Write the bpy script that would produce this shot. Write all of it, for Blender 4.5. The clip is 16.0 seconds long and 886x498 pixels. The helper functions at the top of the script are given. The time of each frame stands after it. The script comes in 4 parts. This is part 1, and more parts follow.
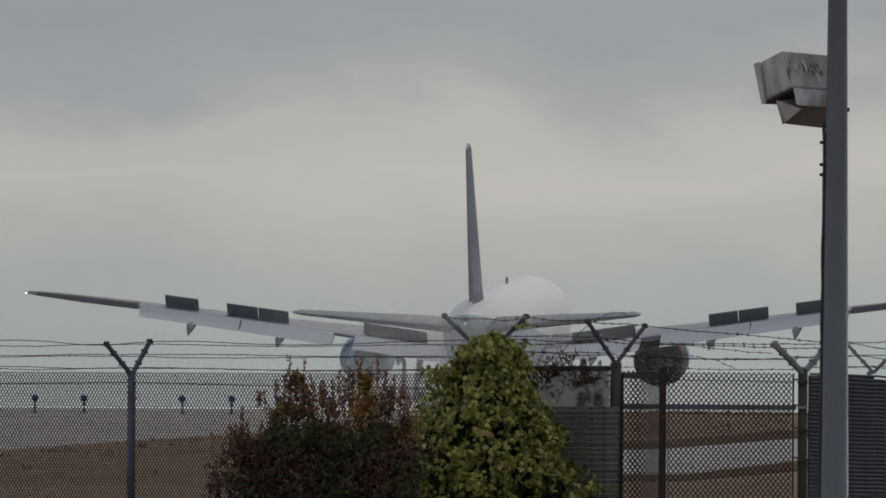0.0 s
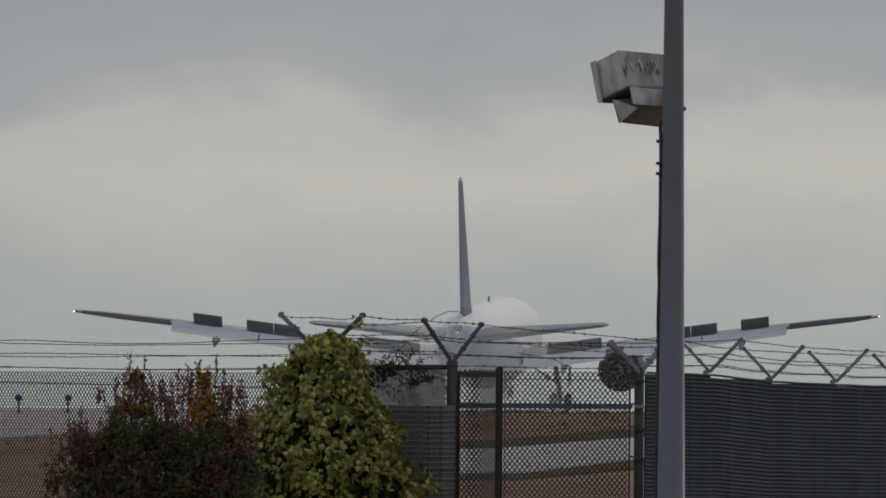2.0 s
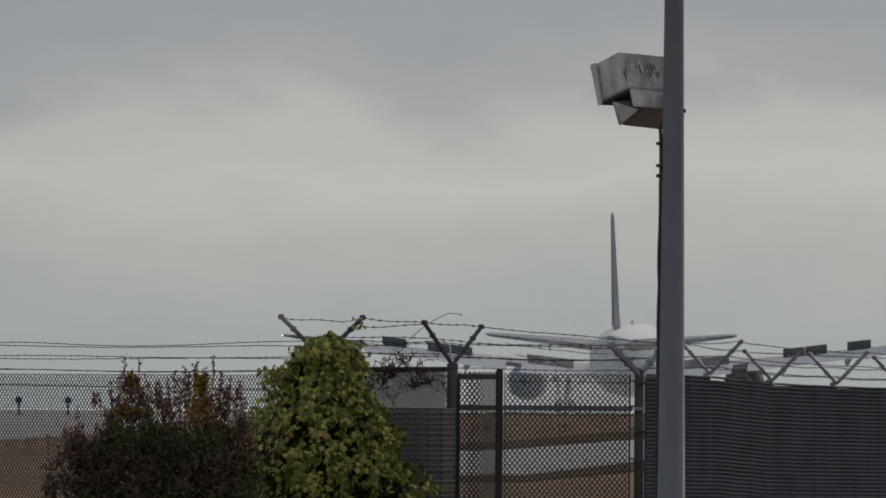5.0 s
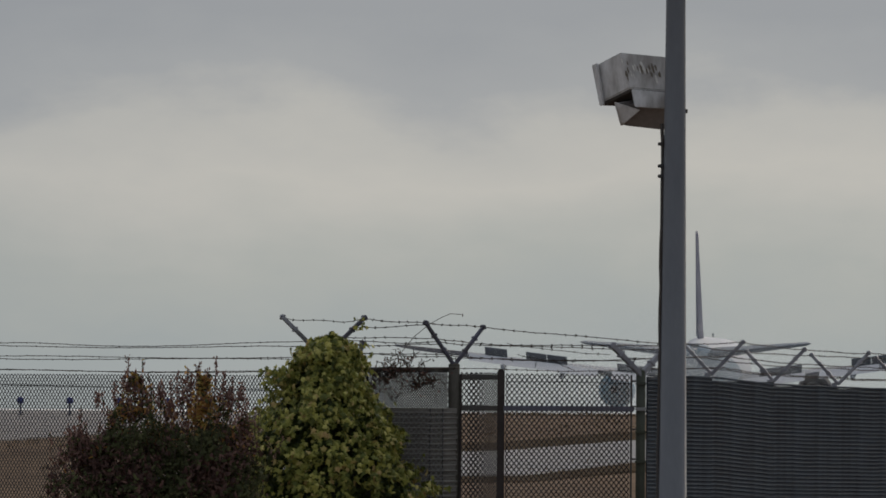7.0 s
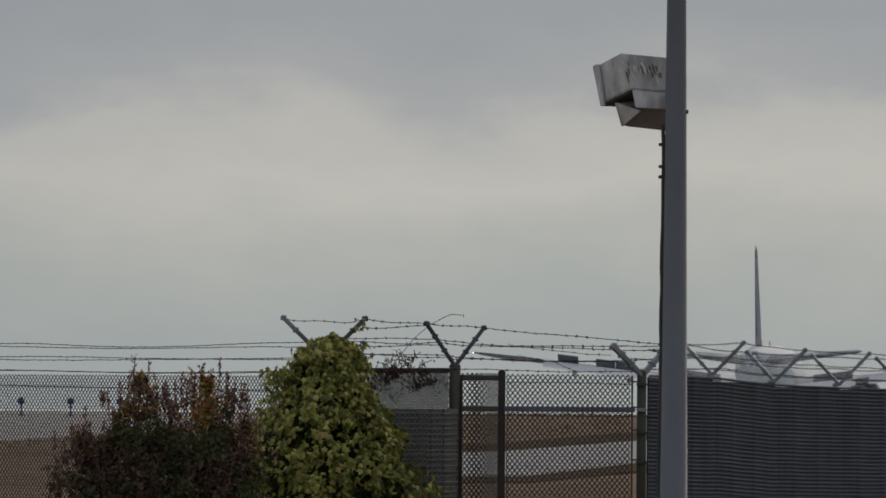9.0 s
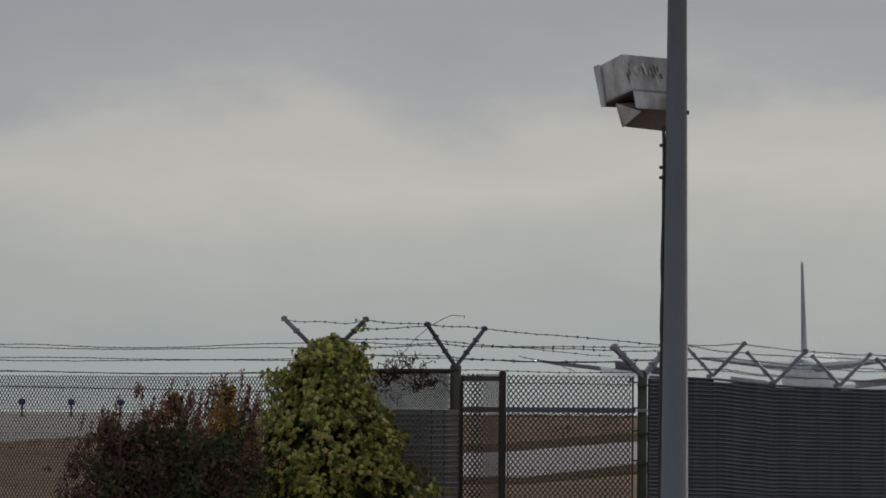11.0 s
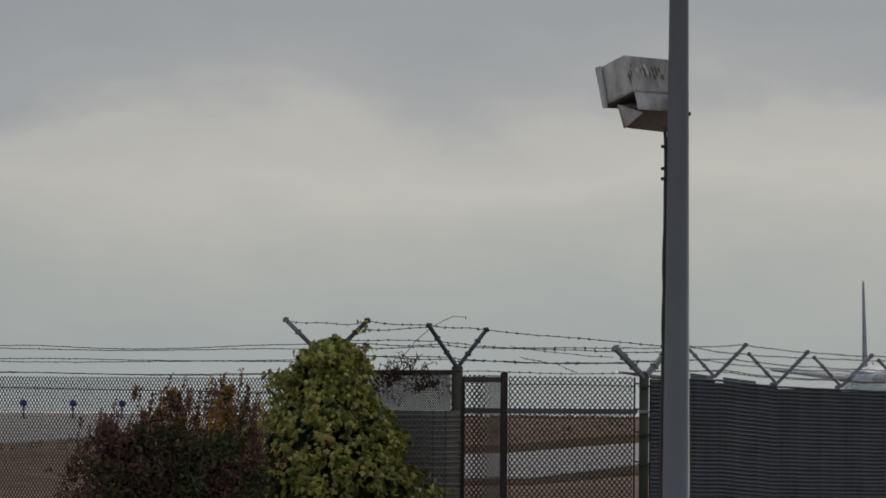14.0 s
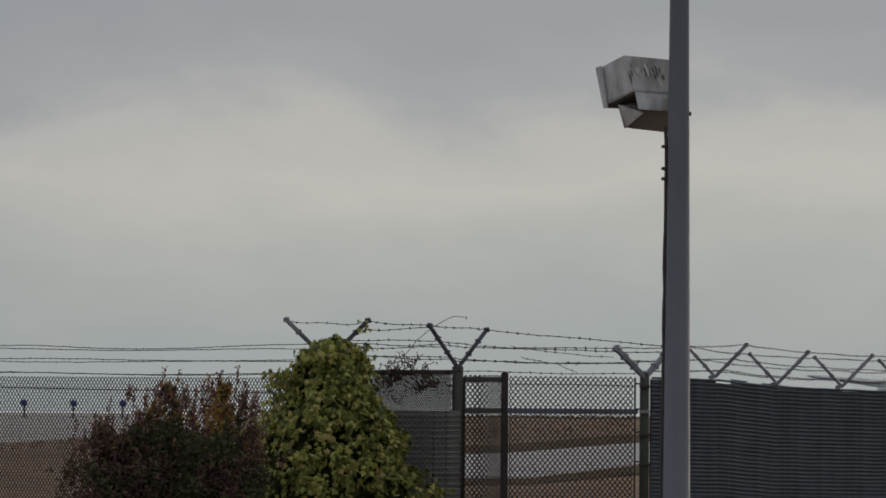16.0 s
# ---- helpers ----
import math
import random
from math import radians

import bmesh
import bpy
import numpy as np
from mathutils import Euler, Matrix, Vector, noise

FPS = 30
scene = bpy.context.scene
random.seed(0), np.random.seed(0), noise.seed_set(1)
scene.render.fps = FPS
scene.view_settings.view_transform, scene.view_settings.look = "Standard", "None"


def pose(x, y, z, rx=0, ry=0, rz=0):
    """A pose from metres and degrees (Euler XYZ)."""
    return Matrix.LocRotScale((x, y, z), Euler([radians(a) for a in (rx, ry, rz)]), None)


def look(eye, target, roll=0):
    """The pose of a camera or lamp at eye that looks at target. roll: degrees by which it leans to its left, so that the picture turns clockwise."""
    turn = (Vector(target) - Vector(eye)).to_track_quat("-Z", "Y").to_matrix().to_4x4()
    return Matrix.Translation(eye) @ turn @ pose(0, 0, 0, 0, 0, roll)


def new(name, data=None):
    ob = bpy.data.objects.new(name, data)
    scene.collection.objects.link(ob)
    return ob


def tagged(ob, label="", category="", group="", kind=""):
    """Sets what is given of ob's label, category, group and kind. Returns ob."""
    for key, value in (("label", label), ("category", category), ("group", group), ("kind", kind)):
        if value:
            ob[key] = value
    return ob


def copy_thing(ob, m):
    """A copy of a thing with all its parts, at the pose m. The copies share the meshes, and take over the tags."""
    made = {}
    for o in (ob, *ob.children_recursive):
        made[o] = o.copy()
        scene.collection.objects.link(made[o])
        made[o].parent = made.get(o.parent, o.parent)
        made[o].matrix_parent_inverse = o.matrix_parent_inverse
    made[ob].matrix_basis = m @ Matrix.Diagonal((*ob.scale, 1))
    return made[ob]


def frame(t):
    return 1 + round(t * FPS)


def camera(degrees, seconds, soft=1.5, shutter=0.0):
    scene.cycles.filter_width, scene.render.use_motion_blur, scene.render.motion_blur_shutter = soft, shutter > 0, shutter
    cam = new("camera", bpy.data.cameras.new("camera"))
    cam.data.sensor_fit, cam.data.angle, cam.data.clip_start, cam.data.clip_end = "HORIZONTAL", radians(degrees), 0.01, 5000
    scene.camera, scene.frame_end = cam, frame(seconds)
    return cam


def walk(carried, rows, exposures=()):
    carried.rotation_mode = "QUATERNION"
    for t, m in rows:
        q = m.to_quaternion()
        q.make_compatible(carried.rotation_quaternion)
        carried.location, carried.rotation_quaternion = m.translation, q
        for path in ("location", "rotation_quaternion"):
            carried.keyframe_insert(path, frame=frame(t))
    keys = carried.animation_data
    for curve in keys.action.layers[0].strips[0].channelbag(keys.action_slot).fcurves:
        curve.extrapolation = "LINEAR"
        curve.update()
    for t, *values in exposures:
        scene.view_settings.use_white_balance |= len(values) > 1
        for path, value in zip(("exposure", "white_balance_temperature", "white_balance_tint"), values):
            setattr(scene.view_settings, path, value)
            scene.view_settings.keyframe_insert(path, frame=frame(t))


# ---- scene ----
F_DEG = 3.742
EYE = (0.0, 0.0, 1.75)
cam = camera(F_DEG, 16.0, soft=1.7)

# seconds, bearing to the right and elevation of the line of sight, in milliradians
SIGHT = [
    (0, -11.69, 11.33), (0.5, -7.38, 11.33), (1, -4.88, 11.39), (1.5, -1.56, 11.34), (2, 0.37, 11.33),
    (2.5, 1.01, 11.38), (3, 0.98, 11.39), (3.5, 0.68, 11.45), (4, 0.55, 11.45), (5.2, 0.33, 11.50),
    (6.5, 0.24, 11.53), (7, 0.24, 11.52), (7.5, 0.22, 11.53), (8, 0.18, 11.58), (8.5, 0.17, 11.53),
    (9, 0.18, 11.57), (10.3, 0.15, 11.59), (11.5, 0.11, 11.64), (12, 0.09, 11.63), (12.5, 0.08, 11.64),
    (13, 0.05, 11.66), (13.5, 0.05, 11.71), (14, 0.01, 11.71), (14.5, 0.04, 11.71), (15, -0.01, 11.71),
    (15.5, -0.01, 11.71), (16, -0.03, 11.71)]
walk(cam, [(t, look(EYE, (a, 1000.0, EYE[2] + e), 0.4)) for t, a, e in SIGHT])

# ---------------------------------------------------------------- light
world = bpy.data.worlds.new("overcast")
scene.world = world
world.use_nodes = True
wn = world.node_tree.nodes
wl = world.node_tree.links
wn.clear()
w_out = wn.new("ShaderNodeOutputWorld")
w_add = wn.new("ShaderNodeAddShader")
w_sky = wn.new("ShaderNodeTexSky")
w_sky.sky_type = "NISHITA"
w_sky.sun_disc = False
w_sky.sun_elevation = radians(28)
w_sky.sun_rotation = radians(20)
w_sky.dust_density = 4.0
w_b1 = wn.new("ShaderNodeBackground")
w_b1.inputs["Strength"].default_value = 0.05
w_b2 = wn.new("ShaderNodeBackground")
w_b2.inputs["Color"].default_value = (0.465, 0.475, 0.49, 1)
w_b2.inputs["Strength"].default_value = 0.78
wl.new(w_sky.outputs[0], w_b1.inputs["Color"])
wl.new(w_b1.outputs[0], w_add.inputs[0])
wl.new(w_b2.outputs[0], w_add.inputs[1])
wl.new(w_add.outputs[0], w_out.inputs["Surface"])

sun_data = bpy.data.lights.new("sun", "SUN")
sun_data.energy = 0.45
sun_data.angle = radians(25)
sun_data.color = (1.0, 0.98, 0.95)
sun = new("sun", sun_data)
sun.matrix_world = look((0, 0, 0), (-math.sin(radians(20)) * 0.88, -math.cos(radians(20)) * 0.88, -0.47))
scene.view_settings.exposure = 0.0


# ---------------------------------------------------------------- materials
def surface(name, base, rough=0.7, metal=0.0, vary=0.25, scale=6.0, fine=60.0, second=None, second_amount=0.5,
            bump=0.15, random_tint=0.0, island=0.0, spec=0.12, stretch=(1, 1, 1)):
    """A procedural surface: base colour varied at two scales, a second colour in patches, fine relief."""
    m = bpy.data.materials.new(name)
    m.use_nodes = True
    nt = m.node_tree
    n, l = nt.nodes, nt.links
    b = n["Principled BSDF"]
    b.inputs["Roughness"].default_value = rough
    b.inputs["Metallic"].default_value = metal
    b.inputs["Specular IOR Level"].default_value = spec
    tc = n.new("ShaderNodeTexCoord")
    mp = n.new("ShaderNodeMapping")
    mp.inputs["Scale"].default_value = stretch
    l.new(tc.outputs["Object"], mp.inputs["Vector"])
    n1 = n.new("ShaderNodeTexNoise")
    n1.inputs["Scale"].default_value = scale
    n1.inputs["Detail"].default_value = 4
    n2 = n.new("ShaderNodeTexNoise")
    n2.inputs["Scale"].default_value = fine
    n2.inputs["Detail"].default_value = 3
    l.new(mp.outputs[0], n1.inputs["Vector"])
    l.new(mp.outputs[0], n2.inputs["Vector"])
    ramp = n.new("ShaderNodeValToRGB")
    ramp.color_ramp.elements[0].position = 0.35
    ramp.color_ramp.elements[1].position = 0.68
    two = second if second else tuple(c * (1 - vary) for c in base)
    ramp.color_ramp.elements[0].color = (*base, 1)
    ramp.color_ramp.elements[1].color = (*[b0 * (1 - second_amount) + s0 * second_amount for b0, s0 in zip(base, two)], 1)
    l.new(n1.outputs["Fac"], ramp.inputs[0])
    hsv = n.new("ShaderNodeHueSaturation")
    mr = n.new("ShaderNodeMapRange")
    mr.inputs["To Min"].default_value = 1 - vary
    mr.inputs["To Max"].default_value = 1 + vary
    l.new(n2.outputs["Fac"], mr.inputs["Value"])
    val = mr.outputs[0]
    if random_tint or island:
        src = n.new("ShaderNodeObjectInfo").outputs["Random"] if random_tint else n.new("ShaderNodeNewGeometry").outputs["Random Per Island"]
        amt = random_tint or island
        r2 = n.new("ShaderNodeMapRange")
        r2.inputs["To Min"].default_value = 1 - amt
        r2.inputs["To Max"].default_value = 1 + amt
        l.new(src, r2.inputs["Value"])
        mul = n.new("ShaderNodeMath")
        mul.operation = "MULTIPLY"
        l.new(val, mul.inputs[0])
        l.new(r2.outputs[0], mul.inputs[1])
        val = mul.outputs[0]
    l.new(val, hsv.inputs["Value"])
    l.new(ramp.outputs[0], hsv.inputs["Color"])
    l.new(hsv.outputs[0], b.inputs["Base Color"])
    if bump:
        bp = n.new("ShaderNodeBump")
        bp.inputs["Strength"].default_value = bump
        bp.inputs["Distance"].default_value = 0.01
        l.new(n2.outputs["Fac"], bp.inputs["Height"])
        l.new(bp.outputs[0], b.inputs["Normal"])
    return m


def leaf_surface(name, stops, rough=0.45, through_light=0.25):
    """Leaves: each island takes its own colour from the stops."""
    m = bpy.data.materials.new(name)
    m.use_nodes = True
    n, l = m.node_tree.nodes, m.node_tree.links
    b = n["Principled BSDF"]
    b.inputs["Roughness"].default_value = rough
    b.inputs["Specular IOR Level"].default_value = 0.15
    g = n.new("ShaderNodeNewGeometry")
    ramp = n.new("ShaderNodeValToRGB")
    e = ramp.color_ramp.elements
    while len(e) < len(stops):
        e.new(0.5)
    for i, (p, c) in enumerate(stops):
        e[i].position = p
        e[i].color = (*c, 1)
    l.new(g.outputs["Random Per Island"], ramp.inputs[0])
    tc = n.new("ShaderNodeTexCoord")
    no = n.new("ShaderNodeTexNoise")
    no.inputs["Scale"].default_value = 30
    l.new(tc.outputs["Object"], no.inputs["Vector"])
    mr = n.new("ShaderNodeMapRange")
    mr.inputs["To Min"].default_value = 0.7
    mr.inputs["To Max"].default_value = 1.25
    l.new(no.outputs["Fac"], mr.inputs["Value"])
    hsv = n.new("ShaderNodeHueSaturation")
    l.new(ramp.outputs[0], hsv.inputs["Color"])
    l.new(mr.outputs[0], hsv.inputs["Value"])
    l.new(hsv.outputs[0], b.inputs["Base Color"])
    tr = n.new("ShaderNodeBsdfTranslucent")
    l.new(hsv.outputs[0], tr.inputs["Color"])
    mix = n.new("ShaderNodeMixShader")
    mix.inputs[0].default_value = through_light
    l.new(b.outputs[0], mix.inputs[1])
    l.new(tr.outputs[0], mix.inputs[2])
    l.new(mix.outputs[0], n["Material Output"].inputs["Surface"])
    return m


def glowing(name, colour, strength):
    m = bpy.data.materials.new(name)
    m.use_nodes = True
    b = m.node_tree.nodes["Principled BSDF"]
    b.inputs["Base Color"].default_value = (*colour, 1)
    b.inputs["Emission Color"].default_value = (*colour, 1)
    b.inputs["Emission Strength"].default_value = strength
    return m


M_FIELD = surface("dry_field", (0.212, 0.155, 0.109), 0.95, vary=0.35, scale=0.07, fine=1.2, second=(0.145, 0.107, 0.081), second_amount=0.9, bump=0.5, stretch=(1, 0.25, 1), spec=0.0)
M_GRASS = leaf_surface("straw_grass", [(0.0, (0.14, 0.10, 0.065)), (0.5, (0.22, 0.16, 0.10)), (1.0, (0.31, 0.24, 0.15))], 0.95, 0.35)
M_CONCRETE = surface("worn_concrete", (0.36, 0.335, 0.312), 0.9, vary=0.15, scale=0.08, fine=1.5, second=(0.29, 0.268, 0.248), second_amount=0.8, bump=0.2, stretch=(1, 0.3, 1), spec=0.0)
M_ROAD = surface("pale_asphalt", (0.35, 0.335, 0.32), 0.9, vary=0.12, scale=0.2, fine=2.0, second=(0.27, 0.258, 0.246), second_amount=0.7, bump=0.2, spec=0.0)
M_RUNWAY = surface("damp_runway_concrete", (0.42, 0.42, 0.415), 0.35, vary=0.12, scale=0.05, fine=1.0, bump=0.05, spec=0.5)
M_VERGE = surface("dark_verge_grass", (0.105, 0.074, 0.05), 0.95, vary=0.35, scale=0.12, fine=1.4, second=(0.07, 0.055, 0.036), second_amount=0.9, bump=0.5, stretch=(1, 0.25, 1), spec=0.0)
M_GALV = surface("weathered_galvanised_steel", (0.3, 0.305, 0.335), 0.55, 0.35, vary=0.2, scale=3, fine=40, second=(0.09, 0.09, 0.10), second_amount=0.8, bump=0.1)
M_POLE = surface("painted_grey_pole", (0.142, 0.148, 0.16), 0.5, 0.1, vary=0.08, scale=2.5, fine=45, second=(0.10, 0.105, 0.12), second_amount=0.6, bump=0.06, stretch=(1, 1, 0.3))
M_WIRE = surface("dark_fence_wire", (0.035, 0.034, 0.036), 0.6, 0.2, vary=0.2, scale=3, fine=30, bump=0.0)
M_BARB = surface("rusted_barbed_wire", (0.05, 0.043, 0.04), 0.8, 0.2, vary=0.3, scale=4, fine=40, second=(0.07, 0.045, 0.03), second_amount=0.8, bump=0.0)
M_POST = surface("dark_painted_post", (0.062, 0.060, 0.060), 0.6, 0.1, vary=0.25, scale=4, fine=50, second=(0.075, 0.062, 0.05), second_amount=0.7, bump=0.15)
M_POST_BLUE = surface("dark_blue_grey_post", (0.1, 0.102, 0.135), 0.6, 0.2, vary=0.2, scale=4, fine=50, second=(0.07, 0.06, 0.055), second_amount=0.6, bump=0.15)
M_WOODY = surface("weathered_brown_post", (0.088, 0.08, 0.07), 0.85, vary=0.3, scale=5, fine=60, second=(0.055, 0.052, 0.042), second_amount=0.9, bump=0.3, stretch=(1, 1, 0.2))
M_MOSSY = surface("mossy_gate_post", (0.058, 0.062, 0.052), 0.85, vary=0.25, scale=3, fine=50, second=(0.05, 0.055, 0.04), second_amount=0.9, bump=0.3)
M_STILE = surface("dark_brown_stile", (0.045, 0.037, 0.035), 0.7, vary=0.25, scale=4, fine=50, second=(0.03, 0.025, 0.024), second_amount=0.8, bump=0.2)
M_BRACKET = surface("light_steel_bracket", (0.22, 0.22, 0.22), 0.5, 0.4, vary=0.2, scale=8, fine=60, bump=0.1)
M_SLAT = surface("slate_grey_screen", (0.045, 0.061, 0.081), 0.8, vary=0.25, scale=3.5, fine=25, second=(0.019, 0.029, 0.041), second_amount=0.9, bump=0.1, random_tint=0.12)
M_SHEET = surface("dark_privacy_sheet", (0.034, 0.045, 0.061), 0.85, vary=0.25, scale=3.5, fine=25, second=(0.014, 0.019, 0.026), second_amount=0.9, bump=0.1)
M_REED_LIT = surface("lit_weathered_reed", (0.25, 0.235, 0.215), 0.85, vary=0.3, scale=5, fine=50, second=(0.115, 0.106, 0.096), second_amount=0.9, bump=0.3, random_tint=0.14)
M_REED_DARK = surface("dark_weathered_reed", (0.15, 0.14, 0.128), 0.9, vary=0.35, scale=7, fine=60, second=(0.105, 0.10, 0.09), second_amount=0.9, bump=0.4, random_tint=0.2)
M_HOUSING = surface("stained_housing_paint", (0.56, 0.555, 0.555), 0.6, vary=0.2, scale=11, fine=70, second=(0.29, 0.275, 0.26), second_amount=0.95, bump=0.2, stretch=(1, 1, 0.35))
M_HOUSING_SHADED = surface("shaded_housing_paint", (0.22, 0.20, 0.19), 0.7, vary=0.2, scale=6, fine=40, bump=0.15)
M_RUST = surface("rust_stain", (0.20, 0.175, 0.145), 0.9, vary=0.4, scale=20, fine=90, bump=0.1)
M_LIME = surface("white_streak", (0.66, 0.65, 0.62), 0.9, vary=0.3, scale=30, fine=90, bump=0.1)
M_IVY = leaf_surface("ivy_leaves", [(0.0, (0.062, 0.076, 0.020)), (0.35, (0.162, 0.174, 0.040)), (0.7, (0.305, 0.298, 0.070)), (0.9, (0.45, 0.41, 0.125)), (1.0, (0.35, 0.24, 0.10))])
M_IVY_SHADED = leaf_surface("shaded_inner_ivy", [(0.0, (0.02, 0.03, 0.008)), (1.0, (0.05, 0.065, 0.014))])
M_BUSH_G = leaf_surface("dark_green_leaves", [(0.0, (0.040, 0.045, 0.021)), (0.6, (0.066, 0.073, 0.032)), (1.0, (0.105, 0.108, 0.046))], 0.9, 0.2)
M_BUSH_R = leaf_surface("burgundy_leaves", [(0.0, (0.060, 0.037, 0.033)), (0.6, (0.100, 0.056, 0.047)), (1.0, (0.16, 0.092, 0.073))], 0.9, 0.2)
# reddish leaves, made paler than the rest for the light on the crown
M_BUSH_TIP = leaf_surface("pale_reddish_crown_leaves", [(0.0, (0.12, 0.068, 0.06)), (0.6, (0.20, 0.115, 0.10)), (1.0, (0.29, 0.20, 0.165))], 0.85, 0.4)
M_BUSH_O = leaf_surface("orange_autumn_leaves", [(0.0, (0.30, 0.14, 0.06)), (0.6, (0.39, 0.225, 0.065)), (1.0, (0.37, 0.30, 0.085))], 0.7, 0.5)
M_HAZE = leaf_surface("white_haze", [(0.0, (0.80, 0.81, 0.80)), (1.0, (0.88, 0.88, 0.87))], 0.9, 0.5)
M_BARK = surface("bark", (0.055, 0.042, 0.032), 0.9, vary=0.3, scale=8, fine=60, bump=0.4)
M_BLUE_LIGHT = surface("blue_light_glass", (0.05, 0.06, 0.17), 0.3, vary=0.1, scale=4, fine=40, bump=0.0)
M_WHITE = surface("white_aircraft_paint", (0.6, 0.605, 0.615), 0.75, vary=0.05, scale=0.3, fine=4, bump=0.0)
M_BELLY = surface("shaded_blue_grey_paint", (0.21, 0.275, 0.33), 0.6, vary=0.06, scale=0.3, fine=4, bump=0.0)
M_WING = surface("grey_wing_paint", (0.2, 0.215, 0.24), 0.65, vary=0.08, scale=0.5, fine=5, bump=0.0)
M_AILERON = surface("shaded_aileron_paint", (0.06, 0.061, 0.07), 0.7, vary=0.1, scale=1, fine=6, bump=0.0)
M_STAB = surface("grey_tailplane_paint", (0.145, 0.172, 0.2), 0.65, vary=0.08, scale=0.5, fine=5, bump=0.0)
M_FLAP = surface("pale_flap_paint", (0.41, 0.42, 0.44), 0.65, vary=0.06, scale=0.6, fine=5, bump=0.0)
M_SPOILER = surface("dark_spoiler_panel", (0.17, 0.182, 0.196), 0.65, vary=0.1, scale=1, fine=6, bump=0.0)
M_FIN = surface("slate_blue_fin_paint", (0.145, 0.157, 0.212), 0.6, vary=0.08, scale=0.4, fine=4, bump=0.0)
M_NAC = surface("blue_nacelle_paint", (0.24, 0.37, 0.45), 0.7, vary=0.06, scale=0.6, fine=5, bump=0.0)
M_HOT = surface("dark_exhaust_metal", (0.04, 0.04, 0.046), 0.8, 0.0, vary=0.2, scale=2, fine=8, bump=0.0)
M_TYRE = surface("tyre_rubber", (0.03, 0.03, 0.032), 0.9, vary=0.15, scale=3, fine=20, bump=0.1)
M_GEAR = surface("grey_gear_leg", (0.5, 0.51, 0.52), 0.5, 0.2, vary=0.1, scale=3, fine=20, bump=0.0)
M_LAMP = glowing("white_lamp_glass", (1.0, 0.97, 0.93), 3.0)
M_STROBE = glowing("strobe_glass", (0.86, 0.88, 1.0), 7.0)
M_LAMP_DIM = glowing("dim_lamp_glass", (1.0, 0.97, 0.93), 0.5)


# ---------------------------------------------------------------- building helpers
def part(name, bm, material, parent=None, label="", smooth=False):
    """Link a bmesh as one mesh object, under parent where one is given."""
    me = bpy.data.meshes.new(name)
    bm.to_mesh(me)
    bm.free()
    me.materials.append(material)
    if smooth:
        me.polygons.foreach_set("use_smooth", [True] * len(me.polygons))
    ob = new(name, me)
    if parent:
        ob.parent = parent
    if label:
        ob["label"] = label
    return ob


def raw(name, verts, faces, material, parent=None, label=""):
    me = bpy.data.meshes.new(name)
    me.from_pydata([tuple(v) for v in verts], [], faces)
    me.update()
    me.materials.append(material)
    ob = new(name, me)
    if parent:
        ob.parent = parent
    if label:
        ob["label"] = label
    return ob


def empty(name, m=None):
    ob = new(name)
    ob.empty_display_size = 0.2
    if m is not None:
        ob.matrix_basis = m
    return ob


def box(sx, sy, sz, at=(0, 0, 0), bevel=0.0, bm=None, turn=None):
    bm = bm or bmesh.new()
    m = Matrix.Translation(at) @ (turn or Matrix()) @ Matrix.Diagonal((sx, sy, sz, 1))
    made = bmesh.ops.create_cube(bm, size=1, matrix=m)["verts"]
    if bevel:
        es = list({e for v in made for e in v.link_edges})
        bmesh.ops.bevel(bm, geom=es, offset=bevel, segments=2, affect="EDGES", clamp_overlap=True)
    return bm


def rod(a, b, r0, r1=None, sides=8, bm=None, caps=True):
    """A round bar from a to b."""
    bm = bm or bmesh.new()
    a, b = Vector(a), Vector(b)
    d = b - a
    m = Matrix.Translation((a + b) / 2) @ d.to_track_quat("Z", "Y").to_matrix().to_4x4()
    bmesh.ops.create_cone(bm, cap_ends=caps, segments=sides, radius1=r0, radius2=r0 if r1 is None else r1, depth=d.length, matrix=m)
    return bm


def bars(segments, radius, sides=4):
    """Vertices and faces of many thin prisms, one along each segment (a, b)."""
    vs, fs = [], []
    for a, b in segments:
        a, b = np.asarray(a, float), np.asarray(b, float)
        d = b - a
        d = d / (np.linalg.norm(d) + 1e-9)
        h = np.array((0, 0, 1.0)) if abs(d[2]) < 0.9 else np.array((1.0, 0, 0))
        u = np.cross(d, h)
        u /= np.linalg.norm(u)
        w = np.cross(d, u)
        i = len(vs)
        for p in (a, b):
            for k in range(sides):
                q = 2 * math.pi * k / sides
                vs.append(p + radius * (math.cos(q) * u + math.sin(q) * w))
        for k in range(sides):
            k2 = (k + 1) % sides
            fs.append((i + k, i + k2, i + sides + k2, i + sides + k))
    return vs, fs


def tube(path, radius, sides=6):
    """One bent round bar through the points of path."""
    vs, fs = [], []
    path = [np.asarray(p, float) for p in path]
    for i, p in enumerate(path):
        d = path[min(i + 1, len(path) - 1)] - path[max(i - 1, 0)]
        d = d / np.linalg.norm(d)
        h = np.array((0, 0, 1.0)) if abs(d[2]) < 0.9 else np.array((1.0, 0, 0))
        u = np.cross(d, h)
        u /= np.linalg.norm(u)
        w = np.cross(d, u)
        for k in range(sides):
            q = 2 * math.pi * k / sides
            vs.append(p + radius * (math.cos(q) * u + math.sin(q) * w))
    for i in range(len(path) - 1):
        for k in range(sides):
            k2 = (k + 1) % sides
            fs.append((i * sides + k, i * sides + k2, (i + 1) * sides + k2, (i + 1) * sides + k))
    return vs, fs


